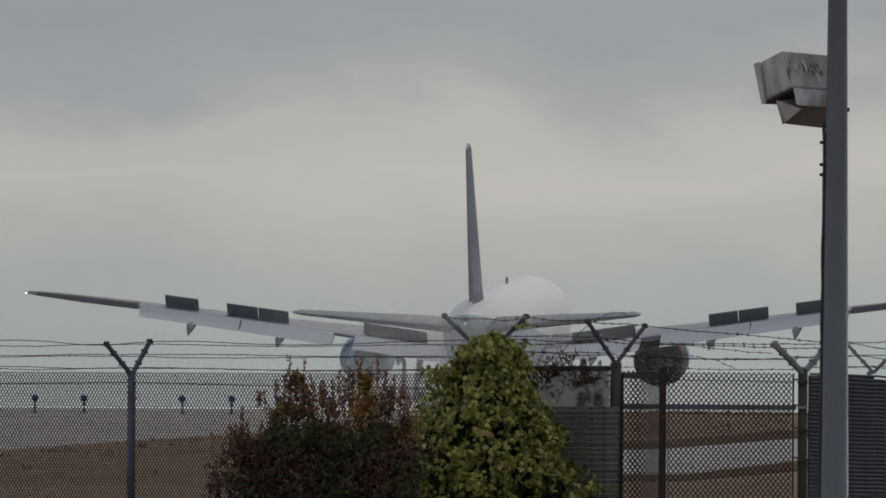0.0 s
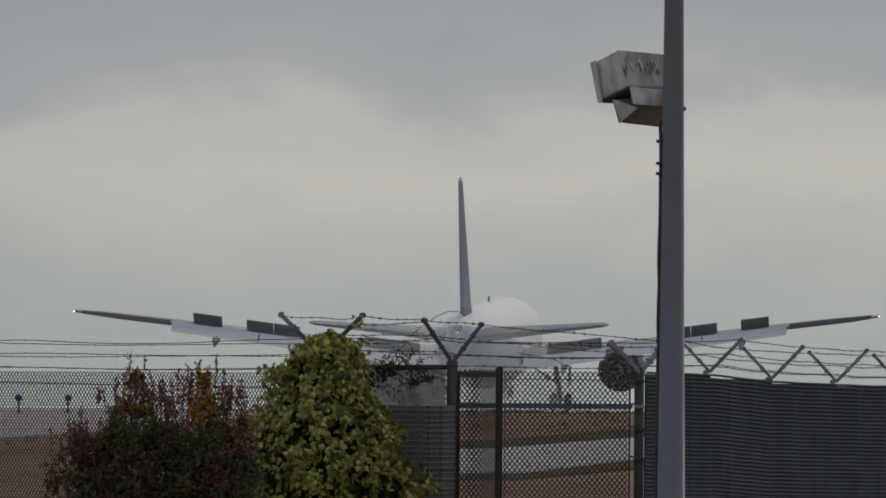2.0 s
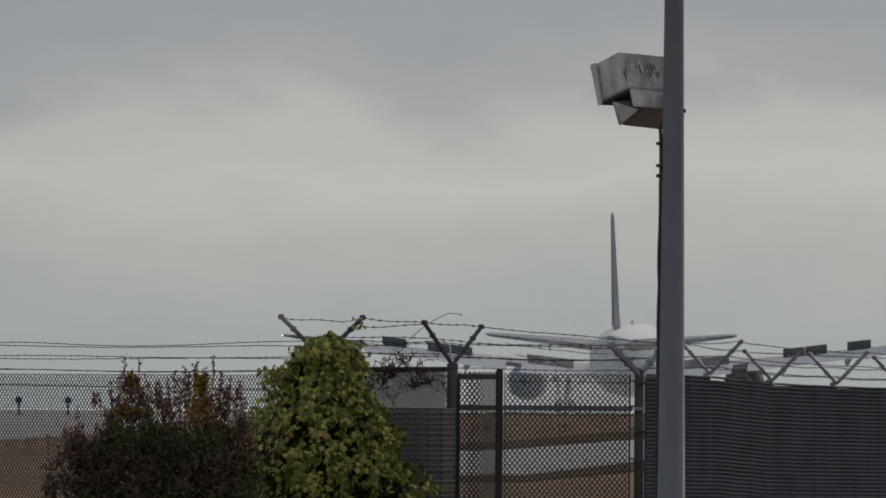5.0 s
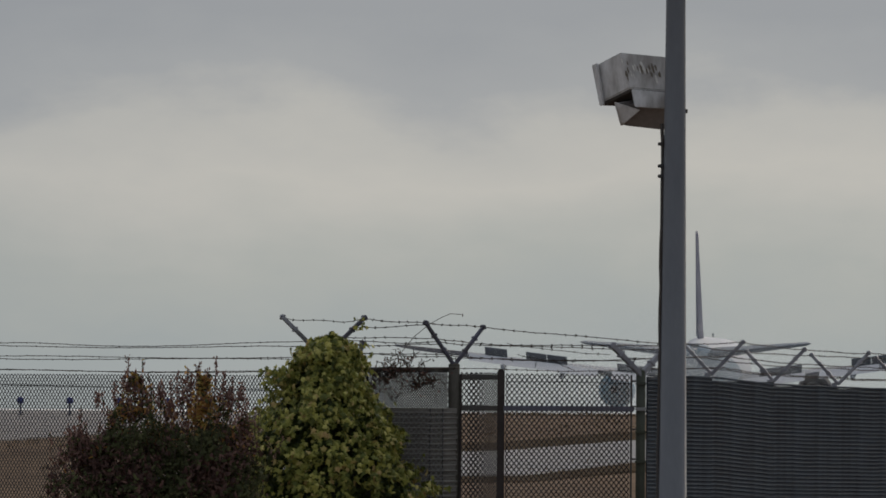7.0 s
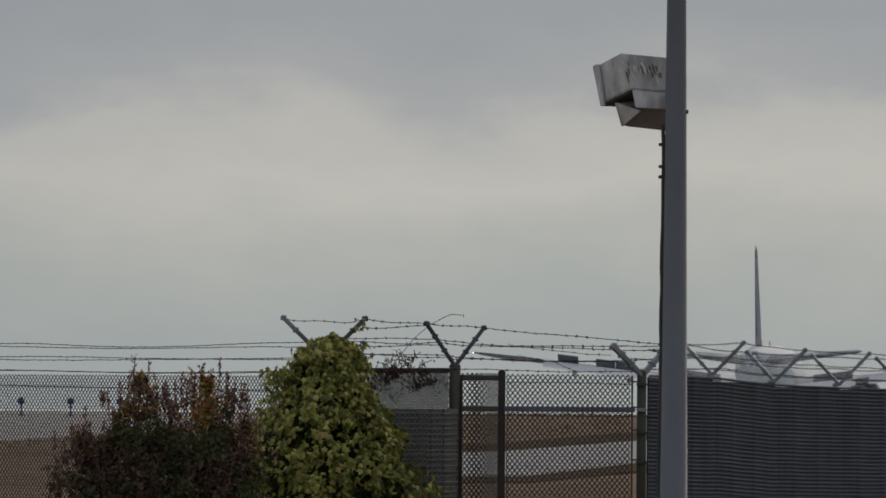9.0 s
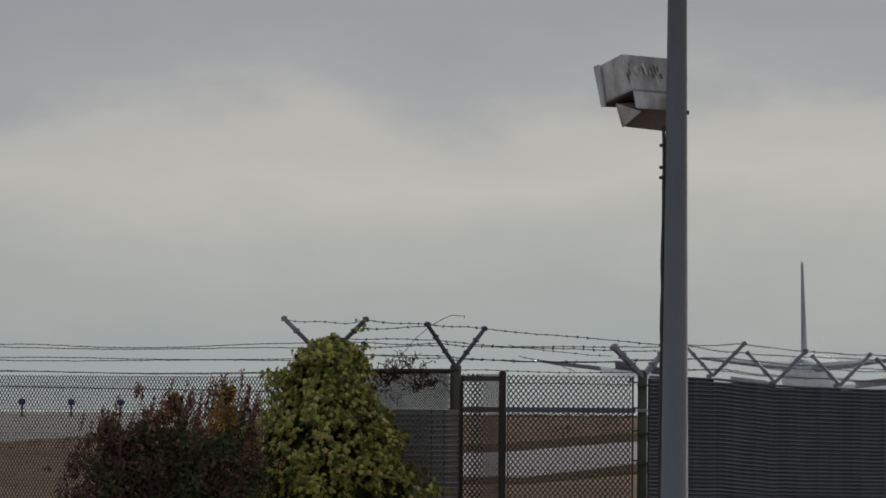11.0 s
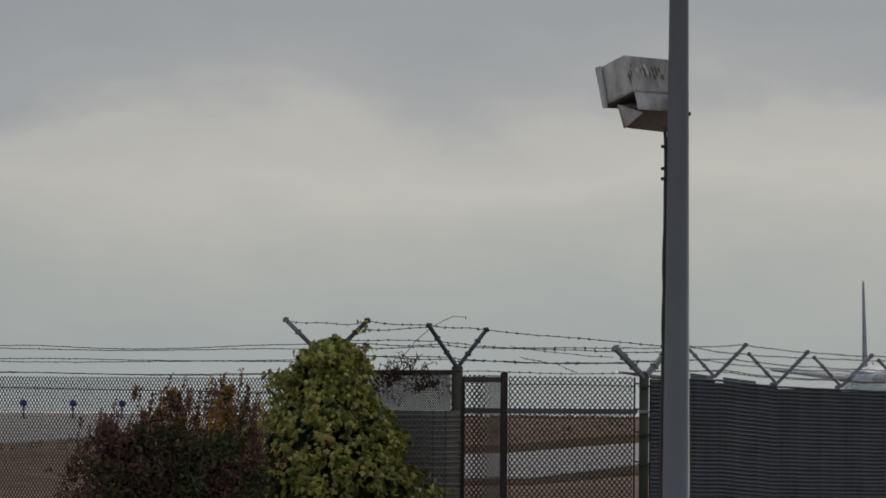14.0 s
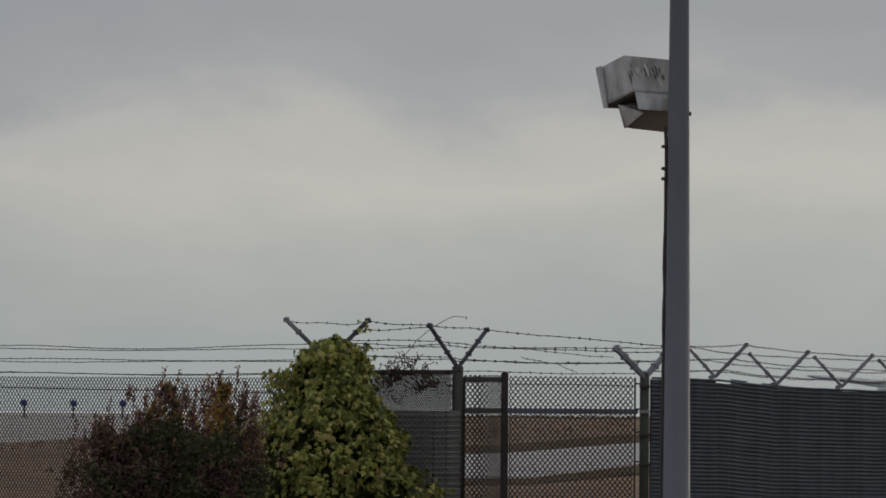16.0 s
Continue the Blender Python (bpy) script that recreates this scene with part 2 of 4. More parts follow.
def lathe(profile, sides=32, axis="y", bm=None, centre=(0, 0, 0), squash=1.0):
    """A body of revolution along y from (y, radius, z offset)."""
    bm = bm or bmesh.new()
    rings = []
    for y, r, dz in profile:
        rings.append([bm.verts.new((centre[0] + r * math.cos(2 * math.pi * k / sides), centre[1] + y,
                                    centre[2] + dz + squash * r * math.sin(2 * math.pi * k / sides))) for k in range(sides)])
    for a, b in zip(rings, rings[1:]):
        for k in range(sides):
            bm.faces.new((a[k], a[(k + 1) % sides], b[(k + 1) % sides], b[k]))
    bm.faces.new(rings[0])
    bm.faces.new(list(reversed(rings[-1])))
    bmesh.ops.recalc_face_normals(bm, faces=bm.faces)
    return bm


# ---------------------------------------------------------------- ground and sky
PROFILE = [(-400, 0), (255, 0), (300, 0.114), (400, 0.367), (500, 0.6), (600, 0.82), (700, 1.035), (800, 1.25), (815, 1.235),
           (845, 1.15), (1100, 1.18), (1143, 1.166), (1203, 0.99), (1261, 0.79), (1315, 0.58), (1365, 0.47), (1412, 0.37), (1481, 0.08),
           (1566, -0.32), (1652, -0.87), (1714, -1.23), (1900, -3.43), (3000, -9.23), (4950, -17.23)]


def ground_z(y):
    return float(np.interp(y, [p[0] for p in PROFILE], [p[1] for p in PROFILE]))


def build_ground():
    xs = [-3000, -1200, -500, -200] + [x for x in range(-100, 151, 5)] + [250, 500, 1200, 3000]
    ys = [-400, -100, 0, 60, 120, 180, 255] + [260 + 10 * i for i in range(55)] + [805, 815, 830, 845, 900, 1000] + [1100 + 50 * i for i in range(17)] + [2400, 3000, 4000, 4950]
    vs = []
    for y in ys:
        for x in xs:
            z = ground_z(y)
            if 300 < y < 810 and abs(x) < 200:
                z += 0.05 * noise.noise((x * 0.09, y * 0.05, 0)) - 0.03
            vs.append((x, y, z))
    w = len(xs)
    fs = [(j * w + i, j * w + i + 1, (j + 1) * w + i + 1, (j + 1) * w + i) for j in range(len(ys) - 1) for i in range(w - 1)]
    tagged(raw("ground", vs, fs, M_FIELD), "brown dry airfield grass rising gently to the runway", "ground", kind="structure")


def strip(name, left, right, material, label, category, lift=0.06, thick=0.10):
    """A paved strip between two edges, each a row of (x, y), laid on the ground."""
    vs, fs = [], []
    for (ax, ay), (bx, by) in zip(left, right):
        vs += [(ax, ay, ground_z(ay) + lift), (bx, by, ground_z(by) + lift),
               (ax, ay, ground_z(ay) + lift - thick), (bx, by, ground_z(by) + lift - thick)]
    for i in range(len(left) - 1):
        a, b = 4 * i, 4 * i + 4
        fs += [(a, a + 1, b + 1, b), (a, b, b + 2, a + 2), (a + 1, a + 3, b + 3, b + 1)]
    fs += [(0, 2, 3, 1), (len(vs) - 4, len(vs) - 3, len(vs) - 1, len(vs) - 2)]
    return tagged(raw(name, vs, fs, material), label, category, kind="structure")


def build_backdrop():
    m = bpy.data.materials.new("overcast_cloud")
    m.use_nodes = True
    n, l = m.node_tree.nodes, m.node_tree.links
    n.clear()
    out = n.new("ShaderNodeOutputMaterial")
    em = n.new("ShaderNodeEmission")
    tc = n.new("ShaderNodeTexCoord")
    sep = n.new("ShaderNodeSeparateXYZ")
    l.new(tc.outputs["Object"], sep.inputs[0])
    mp = n.new("ShaderNodeMapping")
    mp.inputs["Scale"].default_value = (0.0095, 0.0095, 0.024)
    mp.inputs["Location"].default_value = (-0.30, 0, 0)
    l.new(tc.outputs["Object"], mp.inputs["Vector"])
    no = n.new("ShaderNodeTexNoise")
    no.inputs["Scale"].default_value = 1.0
    no.inputs["Detail"].default_value = 6
    no.inputs["Roughness"].default_value = 0.55
    l.new(mp.outputs[0], no.inputs["Vector"])
    # height of the layer boundaries, wandering with the noise
    ma = n.new("ShaderNodeMath")
    ma.operation = "MULTIPLY_ADD"
    ma.inputs[1].default_value = 52.0
    l.new(no.outputs["Fac"], ma.inputs[0])
    l.new(sep.outputs["Z"], ma.inputs[2])
    mp2 = n.new("ShaderNodeMapping")
    mp2.inputs["Scale"].default_value = (0.028, 0.028, 0.05)
    mp2.inputs["Rotation"].default_value = (0, 0.35, 0)
    l.new(tc.outputs["Object"], mp2.inputs["Vector"])
    no2 = n.new("ShaderNodeTexNoise")
    no2.inputs["Scale"].default_value = 1.0
    no2.inputs["Detail"].default_value = 5
    l.new(mp2.outputs[0], no2.inputs["Vector"])
    ma2 = n.new("ShaderNodeMath")
    ma2.operation = "MULTIPLY_ADD"
    ma2.inputs[1].default_value = 22.0
    l.new(no2.outputs["Fac"], ma2.inputs[0])
    l.new(ma.outputs[0], ma2.inputs[2])
    mr = n.new("ShaderNodeMapRange")
    mr.inputs["From Min"].default_value = 29.0
    mr.inputs["From Max"].default_value = 173.0
    l.new(ma2.outputs[0], mr.inputs["Value"])
    ramp = n.new("ShaderNodeValToRGB")
    e = ramp.color_ramp.elements
    stops = [(0.0, (0.372, 0.396, 0.392)), (0.22, (0.355, 0.382, 0.378)), (0.40, (0.405, 0.418, 0.395)), (0.62, (0.505, 0.492, 0.455)),
             (0.74, (0.46, 0.455, 0.43)), (0.84, (0.365, 0.375, 0.38)), (1.0, (0.325, 0.338, 0.352))]
    while len(e) < len(stops):
        e.new(0.5)
    for i, (p, c) in enumerate(stops):
        e[i].position, e[i].color = p, (*c, 1)
    l.new(mr.outputs[0], ramp.inputs[0])
    # the overcast thickens slowly towards one side
    side = n.new("ShaderNodeMapRange")
    side.interpolation_type = "SMOOTHSTEP"
    side.inputs["From Min"].default_value = -170.0
    side.inputs["From Max"].default_value = -30.0
    side.inputs["To Min"].default_value = 1.0
    side.inputs["To Max"].default_value = 0.0
    l.new(sep.outputs["X"], side.inputs["Value"])
    thick = n.new("ShaderNodeMixRGB")
    thick.blend_type = "MULTIPLY"
    thick.inputs["Color2"].default_value = (0.93, 0.94, 0.955, 1)
    l.new(side.outputs[0], thick.inputs["Fac"])
    l.new(ramp.outputs[0], thick.inputs["Color1"])
    l.new(thick.outputs[0], em.inputs["Color"])
    em.inputs["Strength"].default_value = 1.0
    l.new(em.outputs[0], out.inputs["Surface"])
    vs, fs = [], []
    steps = 40
    for i in range(steps + 1):
        a = radians(-24 + 48 * i / steps)
        for z in (-60, 150, 400, 700):
            vs.append((4700 * math.sin(a), 4700 * math.cos(a), z))
    for i in range(steps):
        for k in range(3):
            a = 4 * i + k
            fs.append((a, a + 4, a + 5, a + 1))
    tagged(raw("backdrop", vs, fs, m), "layered grey overcast sky with a pale band of cloud", "sky", kind="structure")


def build_grass():
    """Dry tufts over the field, thicker along the crest."""
    rnd = np.random.RandomState(31)
    vs, fs = [], []
    for k in range(3000):
        y = rnd.uniform(775, 803) if k % 3 else 300 + 500 * rnd.rand() ** 0.8
        half = 0.045 * y
        x = rnd.uniform(-half, half)
        edge = -20.9 + (y - 262) * 18.1 / 528
        road_near = 298 + (x + 6) * 7.3
        if x < edge + 0.3 or (-7 < x < 13 and road_near - 12 < y < road_near + 92):
            continue
        z = ground_z(y) - 0.06
        h = rnd.uniform(0.05, 0.17)
        for b in range(5):
            bx, by = x + rnd.normal(0, 0.16), y + rnd.normal(0, 0.3)
            tx, hh = bx + rnd.normal(0, 0.09), h * rnd.uniform(0.6, 1.3)
            i = len(vs)
            vs += [(bx - 0.03, by, z), (bx + 0.03, by, z), (tx + 0.01, by - 0.02, z + 0.06 + hh), (bx, by + 0.04, z)]
            fs += [(i, i + 1, i + 2), (i + 1, i + 3, i + 2), (i + 3, i, i + 2)]
    ob = raw("dry_grass", vs, fs, M_GRASS)
    tagged(ob, "straw-brown dry grass tufts on the airfield", "grass", kind="stuff")


build_ground()
build_grass()
build_backdrop()
strip("taxiway", [(-200, 262), (-200, 790)], [(-20.9, 262), (-2.8, 790)], M_CONCRETE, "pale worn concrete taxiway across the dry field", "taxiway")
strip("service_road", [(-6, 372), (1.9, 400), (6.4, 465), (12, 520)], [(-6, 290), (2.0, 310), (6.2, 373), (12, 430)], M_ROAD, "pale grey service road crossing the brown field", "road")
RUNWAY_Y = [850 + 50 * i for i in range(30)]
strip("runway", [(-62 + (y - 850) * 0.0703, y) for y in RUNWAY_Y], [(50 + (y - 850) * 0.0966, y) for y in RUNWAY_Y], M_RUNWAY, "pale damp concrete runway beyond the grass crest", "runway", lift=0.04)
strip("verge", [(-6, 420), (1.9, 452), (6.4, 530), (12, 600)], [(-6, 374), (1.9, 402), (6.4, 467), (12, 522)], M_VERGE, "dark grass verge along the service road", "verge", lift=0.03)
strip("verge", [(-6, 288), (2.0, 308), (6.2, 371), (12, 428)], [(-6, 272), (2.0, 293), (6.2, 345), (12, 395)], M_VERGE, "dark grass verge along the service road", "verge", lift=0.03)


# ---------------------------------------------------------------- fences
def chain_link(a, b, z0, z1, parent, radius=0.0066, label="dark chain-link mesh", pitch=0.059, rise=0.073, material=None):
    """Diamond mesh between a and b (plan points): one bent wire for each picket."""
    a, b = np.array(a, float), np.array(b, float)
    length = np.linalg.norm(b - a)
    d = (b - a) / length
    count = int(length / pitch)
    rows = int((z1 - z0) / (rise / 2))
    seg = []
    for i in range(count):
        pts = []
        for j in range(rows + 1):
            off = pitch / 2 if j % 2 else 0.0
            s = min(i * pitch + off + pitch / 4, length)
            z = z1 - j * rise / 2
            pts.append((a[0] + d[0] * s, a[1] + d[1] * s + (0.004 if j % 2 else -0.004), z))
        seg += list(zip(pts, pts[1:]))
        # the neighbour hangs the other way, which closes the diamonds
        pts2 = []
        for j in range(rows + 1):
            off = -pitch / 2 if j % 2 else 0.0
            s = min(max(i * pitch + off + pitch / 4, 0), length)
            pts2.append((a[0] + d[0] * s, a[1] + d[1] * s + (-0.004 if j % 2 else 0.004), z1 - j * rise / 2))
        seg += list(zip(pts2, pts2[1:]))
    vs, fs = bars(seg, radius, 3)
    return raw("wire_mesh", vs, fs, material or M_WIRE, parent, label)


def barbed(points, parent, seed, droop=0.03, radius=0.0048, wobble=0.012, barb=0.017):
    """One strand of barbed wire over the points, sagging a little, with a barb every 12 cm."""
    rnd = random.Random(seed)
    path = []
    for p, q in zip(points, points[1:]):
        p, q = np.array(p, float), np.array(q, float)
        n = max(3, int(np.linalg.norm(q - p) / 0.12))
        ph = rnd.uniform(0, 6)
        sag = droop * rnd.uniform(0.2, 1.3)
        for i in range(n):
            s = i / n
            r = p + (q - p) * s
            r[2] += -sag * 4 * s * (1 - s) + wobble * math.sin(ph + 7 * s) * min(1, 6 * s, 6 * (1 - s)) + rnd.uniform(-0.003, 0.003)
            path.append(r)
    path.append(np.array(points[-1], float))
    seg = list(zip(path, path[1:]))
    for r in path[1:-1]:
        for _ in range(2):
            v = np.array([rnd.uniform(-1, 1), rnd.uniform(-1, 1), rnd.uniform(-1, 1)])
            v *= barb / np.linalg.norm(v)
            seg.append((r - v, r + v))
    vs, fs = bars(seg, radius, 3)
    return raw("barbed_wire", vs, fs, M_BARB, parent, "sagging barbed wire strand")


def v_arms(foot, tips, parent, material, thick=0.038):
    """Two outrigger arms from the head of a post, each a folded steel bar with notches."""
    arms = []
    for tip in tips:
        f, t = Vector(foot), Vector(tip)
        d = t - f
        m = d.to_track_quat("Z", "Y").to_matrix().to_4x4()
        bm = box(thick, thick * 0.8, d.length + 0.02, (f + t) / 2, 0.006, turn=m)
        for s in (0.36, 0.68, 0.97):
            box(thick * 1.35, thick * 1.2, 0.022, f + d * s, bm=bm, turn=m)
        arms.append(part("outrigger_arm", bm, material, parent))
    return arms


def round_post(x, y, z0, z1, r, parent, material, label="", name="post"):
    bm = rod((x, y, z0), (x, y, z1), r, sides=14)
    bmesh.ops.create_uvsphere(bm, u_segments=14, v_segments=6, radius=r * 1.04, matrix=Matrix.Translation((x, y, z1)) @ Matrix.Diagonal((1, 1, 0.5, 1)))
    return part(name, bm, material, parent, label, True)


def along(p, q, s):
    return tuple(a + (b - a) * s for a, b in zip(p, q))


def arm_points(foot, tip, at=(0.96, 0.54, 0.20)):
    return [along(foot, tip, s) for s in at]


def build_left_fence():
    thing = empty("chain_link_fence")
    tagged(thing, "chain-link airport fence topped with sagging barbed wire", "fence", "perimeter fences")
    a, b = (-8.3, 170.3), (-0.9, 162.6)
    chain_link(a, b, 0.05, 2.10, thing)
    posts = [(-8.2, 170.2), (-5.80, 167.7), (-1.12, 162.85)]
    for x, y in posts:
        round_post(x, y, 0, 2.10, 0.052, thing, M_POST_BLUE, "dark blue-grey steel post")
    feet = [(x, y, 2.06) for x, y in posts]
    tip_a = [(f[0] - 0.32, f[1] - 0.26, 2.46) for f in feet]
    tip_b = [(f[0] + 0.22, f[1] + 0.30, 2.50) for f in feet]
    for f, ta, tb in zip(feet, tip_a, tip_b):
        v_arms(f, (ta, tb), thing, M_POST_BLUE, 0.054)
    for k in range(3):
        for tips, sd in ((tip_a, 1), (tip_b, 2)):
            loose = (0.012, 0.030)[sd - 1] if k == 0 else 0.010
            barbed([arm_points(f, t, (0.95, 0.59, 0.22))[k] for f, t in zip(feet, tips)], thing, 10 * k + sd, 0.012, 0.0052, loose, 0.009)
    vs, fs = bars([((a[0], a[1] - .01, 1.94), (-5.8, 167.69, 1.97)), ((-5.8, 167.69, 1.97), (b[0], b[1], 1.90))], 0.006, 4)
    raw("tension_wire", vs, fs, M_WIRE, thing)


def build_gate_line():
    """Corner post in the ivy, brown post, gate leaves and gate post."""
    thing = empty("chain_link_gate")
    tagged(thing, "chain-link gate between brown posts with barbed wire above", "gate", "perimeter fences")
    # brown post and corner post
    round_post(-1.36, 160.0, 0, 2.24, 0.07, thing, M_WOODY, "weathered brown post", "corner_post")
    round_post(0.18, 160.0, 0, 2.22, 0.068, thing, M_WOODY, "weathered brown post", "corner_post")
    round_post(2.385, 160.0, 0, 2.16, 0.058, thing, M_MOSSY, "mossy green gate post", "gate_post")
    f1, f2, f3 = (-1.36, 159.98, 2.30), (0.18, 159.98, 2.22), (2.385, 159.98, 2.125)
    t1 = [(-1.86, 159.8, 2.79), (-0.87, 160.2, 2.79)]
    t2 = [(-0.17, 159.7, 2.735), (0.53, 160.3, 2.69)]
    t3 = [(2.03, 159.8, 2.48), (2.72, 160.2, 2.50)]
    v_arms(f1, t1[:1], thing, M_GALV, 0.054)
    v_arms(f1, t1[1:], thing, M_POST_BLUE, 0.054)
    v_arms(f2, t2, thing, M_POST_BLUE, 0.046)
    v_arms(f3, t3, thing, M_GALV, 0.070)
    # strands, each from arm to arm: height along the arm of the corner, brown and gate post
    (a1, b1), (a2, b2), (a3, b3) = t1, t2, t3
    strands = [[(f1, b1, 0.97), (f2, a2, 0.97), (f2, b2, 0.97), (f3, b3, 0.97)],
               [(f1, b1, 0.74), (f2, a2, 0.92)],
               [(f1, b1, 0.50), (f2, a2, 0.62), (f2, b2, 0.57), (f3, a3, 0.97)],
               [(f1, b1, 0.42), (f2, a2, 0.54), (f2, b2, 0.53), (f3, b3, 0.80)],
               [(f1, b1, 0.34), (f2, a2, 0.48)],
               [(f1, a1, 0.20), (f2, a2, 0.24), (f2, b2, 0.22), (f3, a3, 0.45)],
               [(f1, b1, 0.14), (f2, a2, 0.20), (f2, b2, 0.19), (f3, b3, 0.50)]]
    for k, row in enumerate(strands):
        barbed([along(f, t, h) for f, t, h in row], thing, 40 + k, 0.016, 0.0054, 0.008, 0.019)
    barbed([(-1.3, 159.97, 2.18), (0.18, 159.93, 2.185), (2.385, 159.95, 2.17)], thing, 81, 0.012, 0.0048, 0.006)
    barbed([(0.80, 159.95, 2.49), (1.10, 159.95, 2.44), (1.45, 159.95, 2.40), (2.02, 159.95, 2.36)], thing, 83, 0.01, 0.004, 0.006)
    barbed([(0.92, 159.95, 2.36), (1.15, 159.95, 2.31), (1.38, 159.95, 2.27), (1.60, 159.95, 2.17)], thing, 84, 0.01, 0.004, 0.006)
    barbed([arm_points(f1, t1[0])[0], arm_points(f1, t1[1])[0]], thing, 77, 0.085, 0.0048, 0.02)
    part("stub_post", box(0.034, 0.034, 0.42, (-0.925, 160.05, 2.30), 0.005), M_BRACKET, thing, "pale short stub post")
    # fixed panel with reed screen
    chain_link((-1.30, 159.87), (0.13, 159.87), 1.69, 2.16, thing, 0.0078)
    chain_link((-1.2705, 160.0), (0.15, 160.0), 0.05, 2.16, thing, 0.0080, "second layer of dark mesh")
    chain_link((-1.28, 159.868), (0.13, 159.868), 0.05, 1.68, thing, 0.0032, "pale wire mesh over the reeds", material=M_BRACKET)
    part("top_rail", rod((-1.3, 160.02, 2.16), (0.12, 160.02, 2.17), 0.03, sides=10), M_WOODY, thing, smooth=True)
    # narrow leaf
    for pitch, dy in ((0.059, 0.0), (0.0545, 0.16)):
        chain_link((0.258, 160.0 + dy), (0.775, 160.0 + dy), 0.05, 2.14, thing, 0.0062, pitch=pitch)
    part("gate_rail", box(0.46, 0.05, 0.062, (0.49, 159.98, 2.085), 0.012), M_POST, thing)
    part("gate_rail", box(0.46, 0.05, 0.062, (0.49, 159.98, 1.72), 0.012), M_POST, thing)
    part("gate_stile", box(0.085, 0.07, 2.10, (0.735, 159.97, 1.13), 0.014), M_STILE, thing)
    part("gate_stile", box(0.028, 0.04, 2.05, (0.26, 159.97, 1.10), 0.006), M_STILE, thing)
    # wide leaf
    chain_link((0.79, 160.0), (2.31, 160.0), 0.05, 2.13, thing, 0.0080)
    part("gate_rail", box(1.56, 0.05, 0.062, (1.53, 159.96, 1.72), 0.012), M_POST_BLUE, thing)
    part("tension_bar", box(0.024, 0.03, 2.05, (2.272, 159.97, 1.10), 0.005), M_POST, thing)
    vs, fs = bars([((0.79, 159.99, 2.03), (1.5, 159.99, 2.035)), ((1.5, 159.99, 2.035), (2.27, 159.99, 2.02))], 0.005, 4)
    raw("tension_wire", vs, fs, M_WIRE, thing)
    for z in (2.02, 1.72, 1.45, 1.10):
        part("hinge_clamp", box(0.13, 0.135, 0.04, (2.385, 159.97, z), 0.01), M_BRACKET if z == 1.72 else M_MOSSY, thing)
        part("tie_band", box(0.06, 0.03, 0.02, (2.30, 159.95, z + 0.03), 0.004), M_POST, thing)
    # reed screen in its own right on the fixed panel
    screen = empty("reed_screen")
    tagged(screen, "weathered reed screen tied to the fixed fence panel", "screen")
    rnd = random.Random(5)
    slat = None
    batten = None
    # pale strips put the light on the slats' upper edges into colour
    for i in range(27):
        z = 1.69 - i * 0.0615
        if slat is None:
            slat = ob = part("slat", box(1.50, 0.014, 0.056, (0, 0, 0), 0.006), M_REED_DARK, screen)
            batten = ob2 = part("batten", rod((-0.75, 0, 0), (0.75, 0, 0), 0.0105, sides=6), M_REED_LIT, screen, "pale strip, slat edge light in its colour", True)
        else:
            ob = new("slat", slat.data)
            ob2 = new("batten", batten.data)
            ob.parent = ob2.parent = screen
        dx, dy = rnd.uniform(-0.012, 0.012), rnd.uniform(-0.004, 0.004)
        ob.location = (-0.535 + dx, 159.905 + dy, z)
        ob.rotation_euler = (rnd.uniform(-0.2, 0.05), rnd.uniform(-0.003, 0.003), 0)
        ob2.location = (-0.535 - dx, 159.893 + dy, z - 0.0305 + rnd.uniform(-0.004, 0.004))
        ob2.rotation_euler = (0, rnd.uniform(-0.005, 0.005), 0)
    for x in (-1.2, -0.62, -0.1, 0.05):
        vs, fs = bars([((x, 159.89, 1.72), (x, 159.89, 0.02))], 0.006, 4)
        raw("tie_wire", vs, fs, M_WIRE, screen)


SCREEN_POSTS = [(2.46, 160.3, 2.16), (3.28, 163.0, 2.147), (4.10, 166.0, 2.075), (4.98, 169.0, 2.05), (5.88, 172.0, 2.03), (6.75, 175.0, 2.01)]


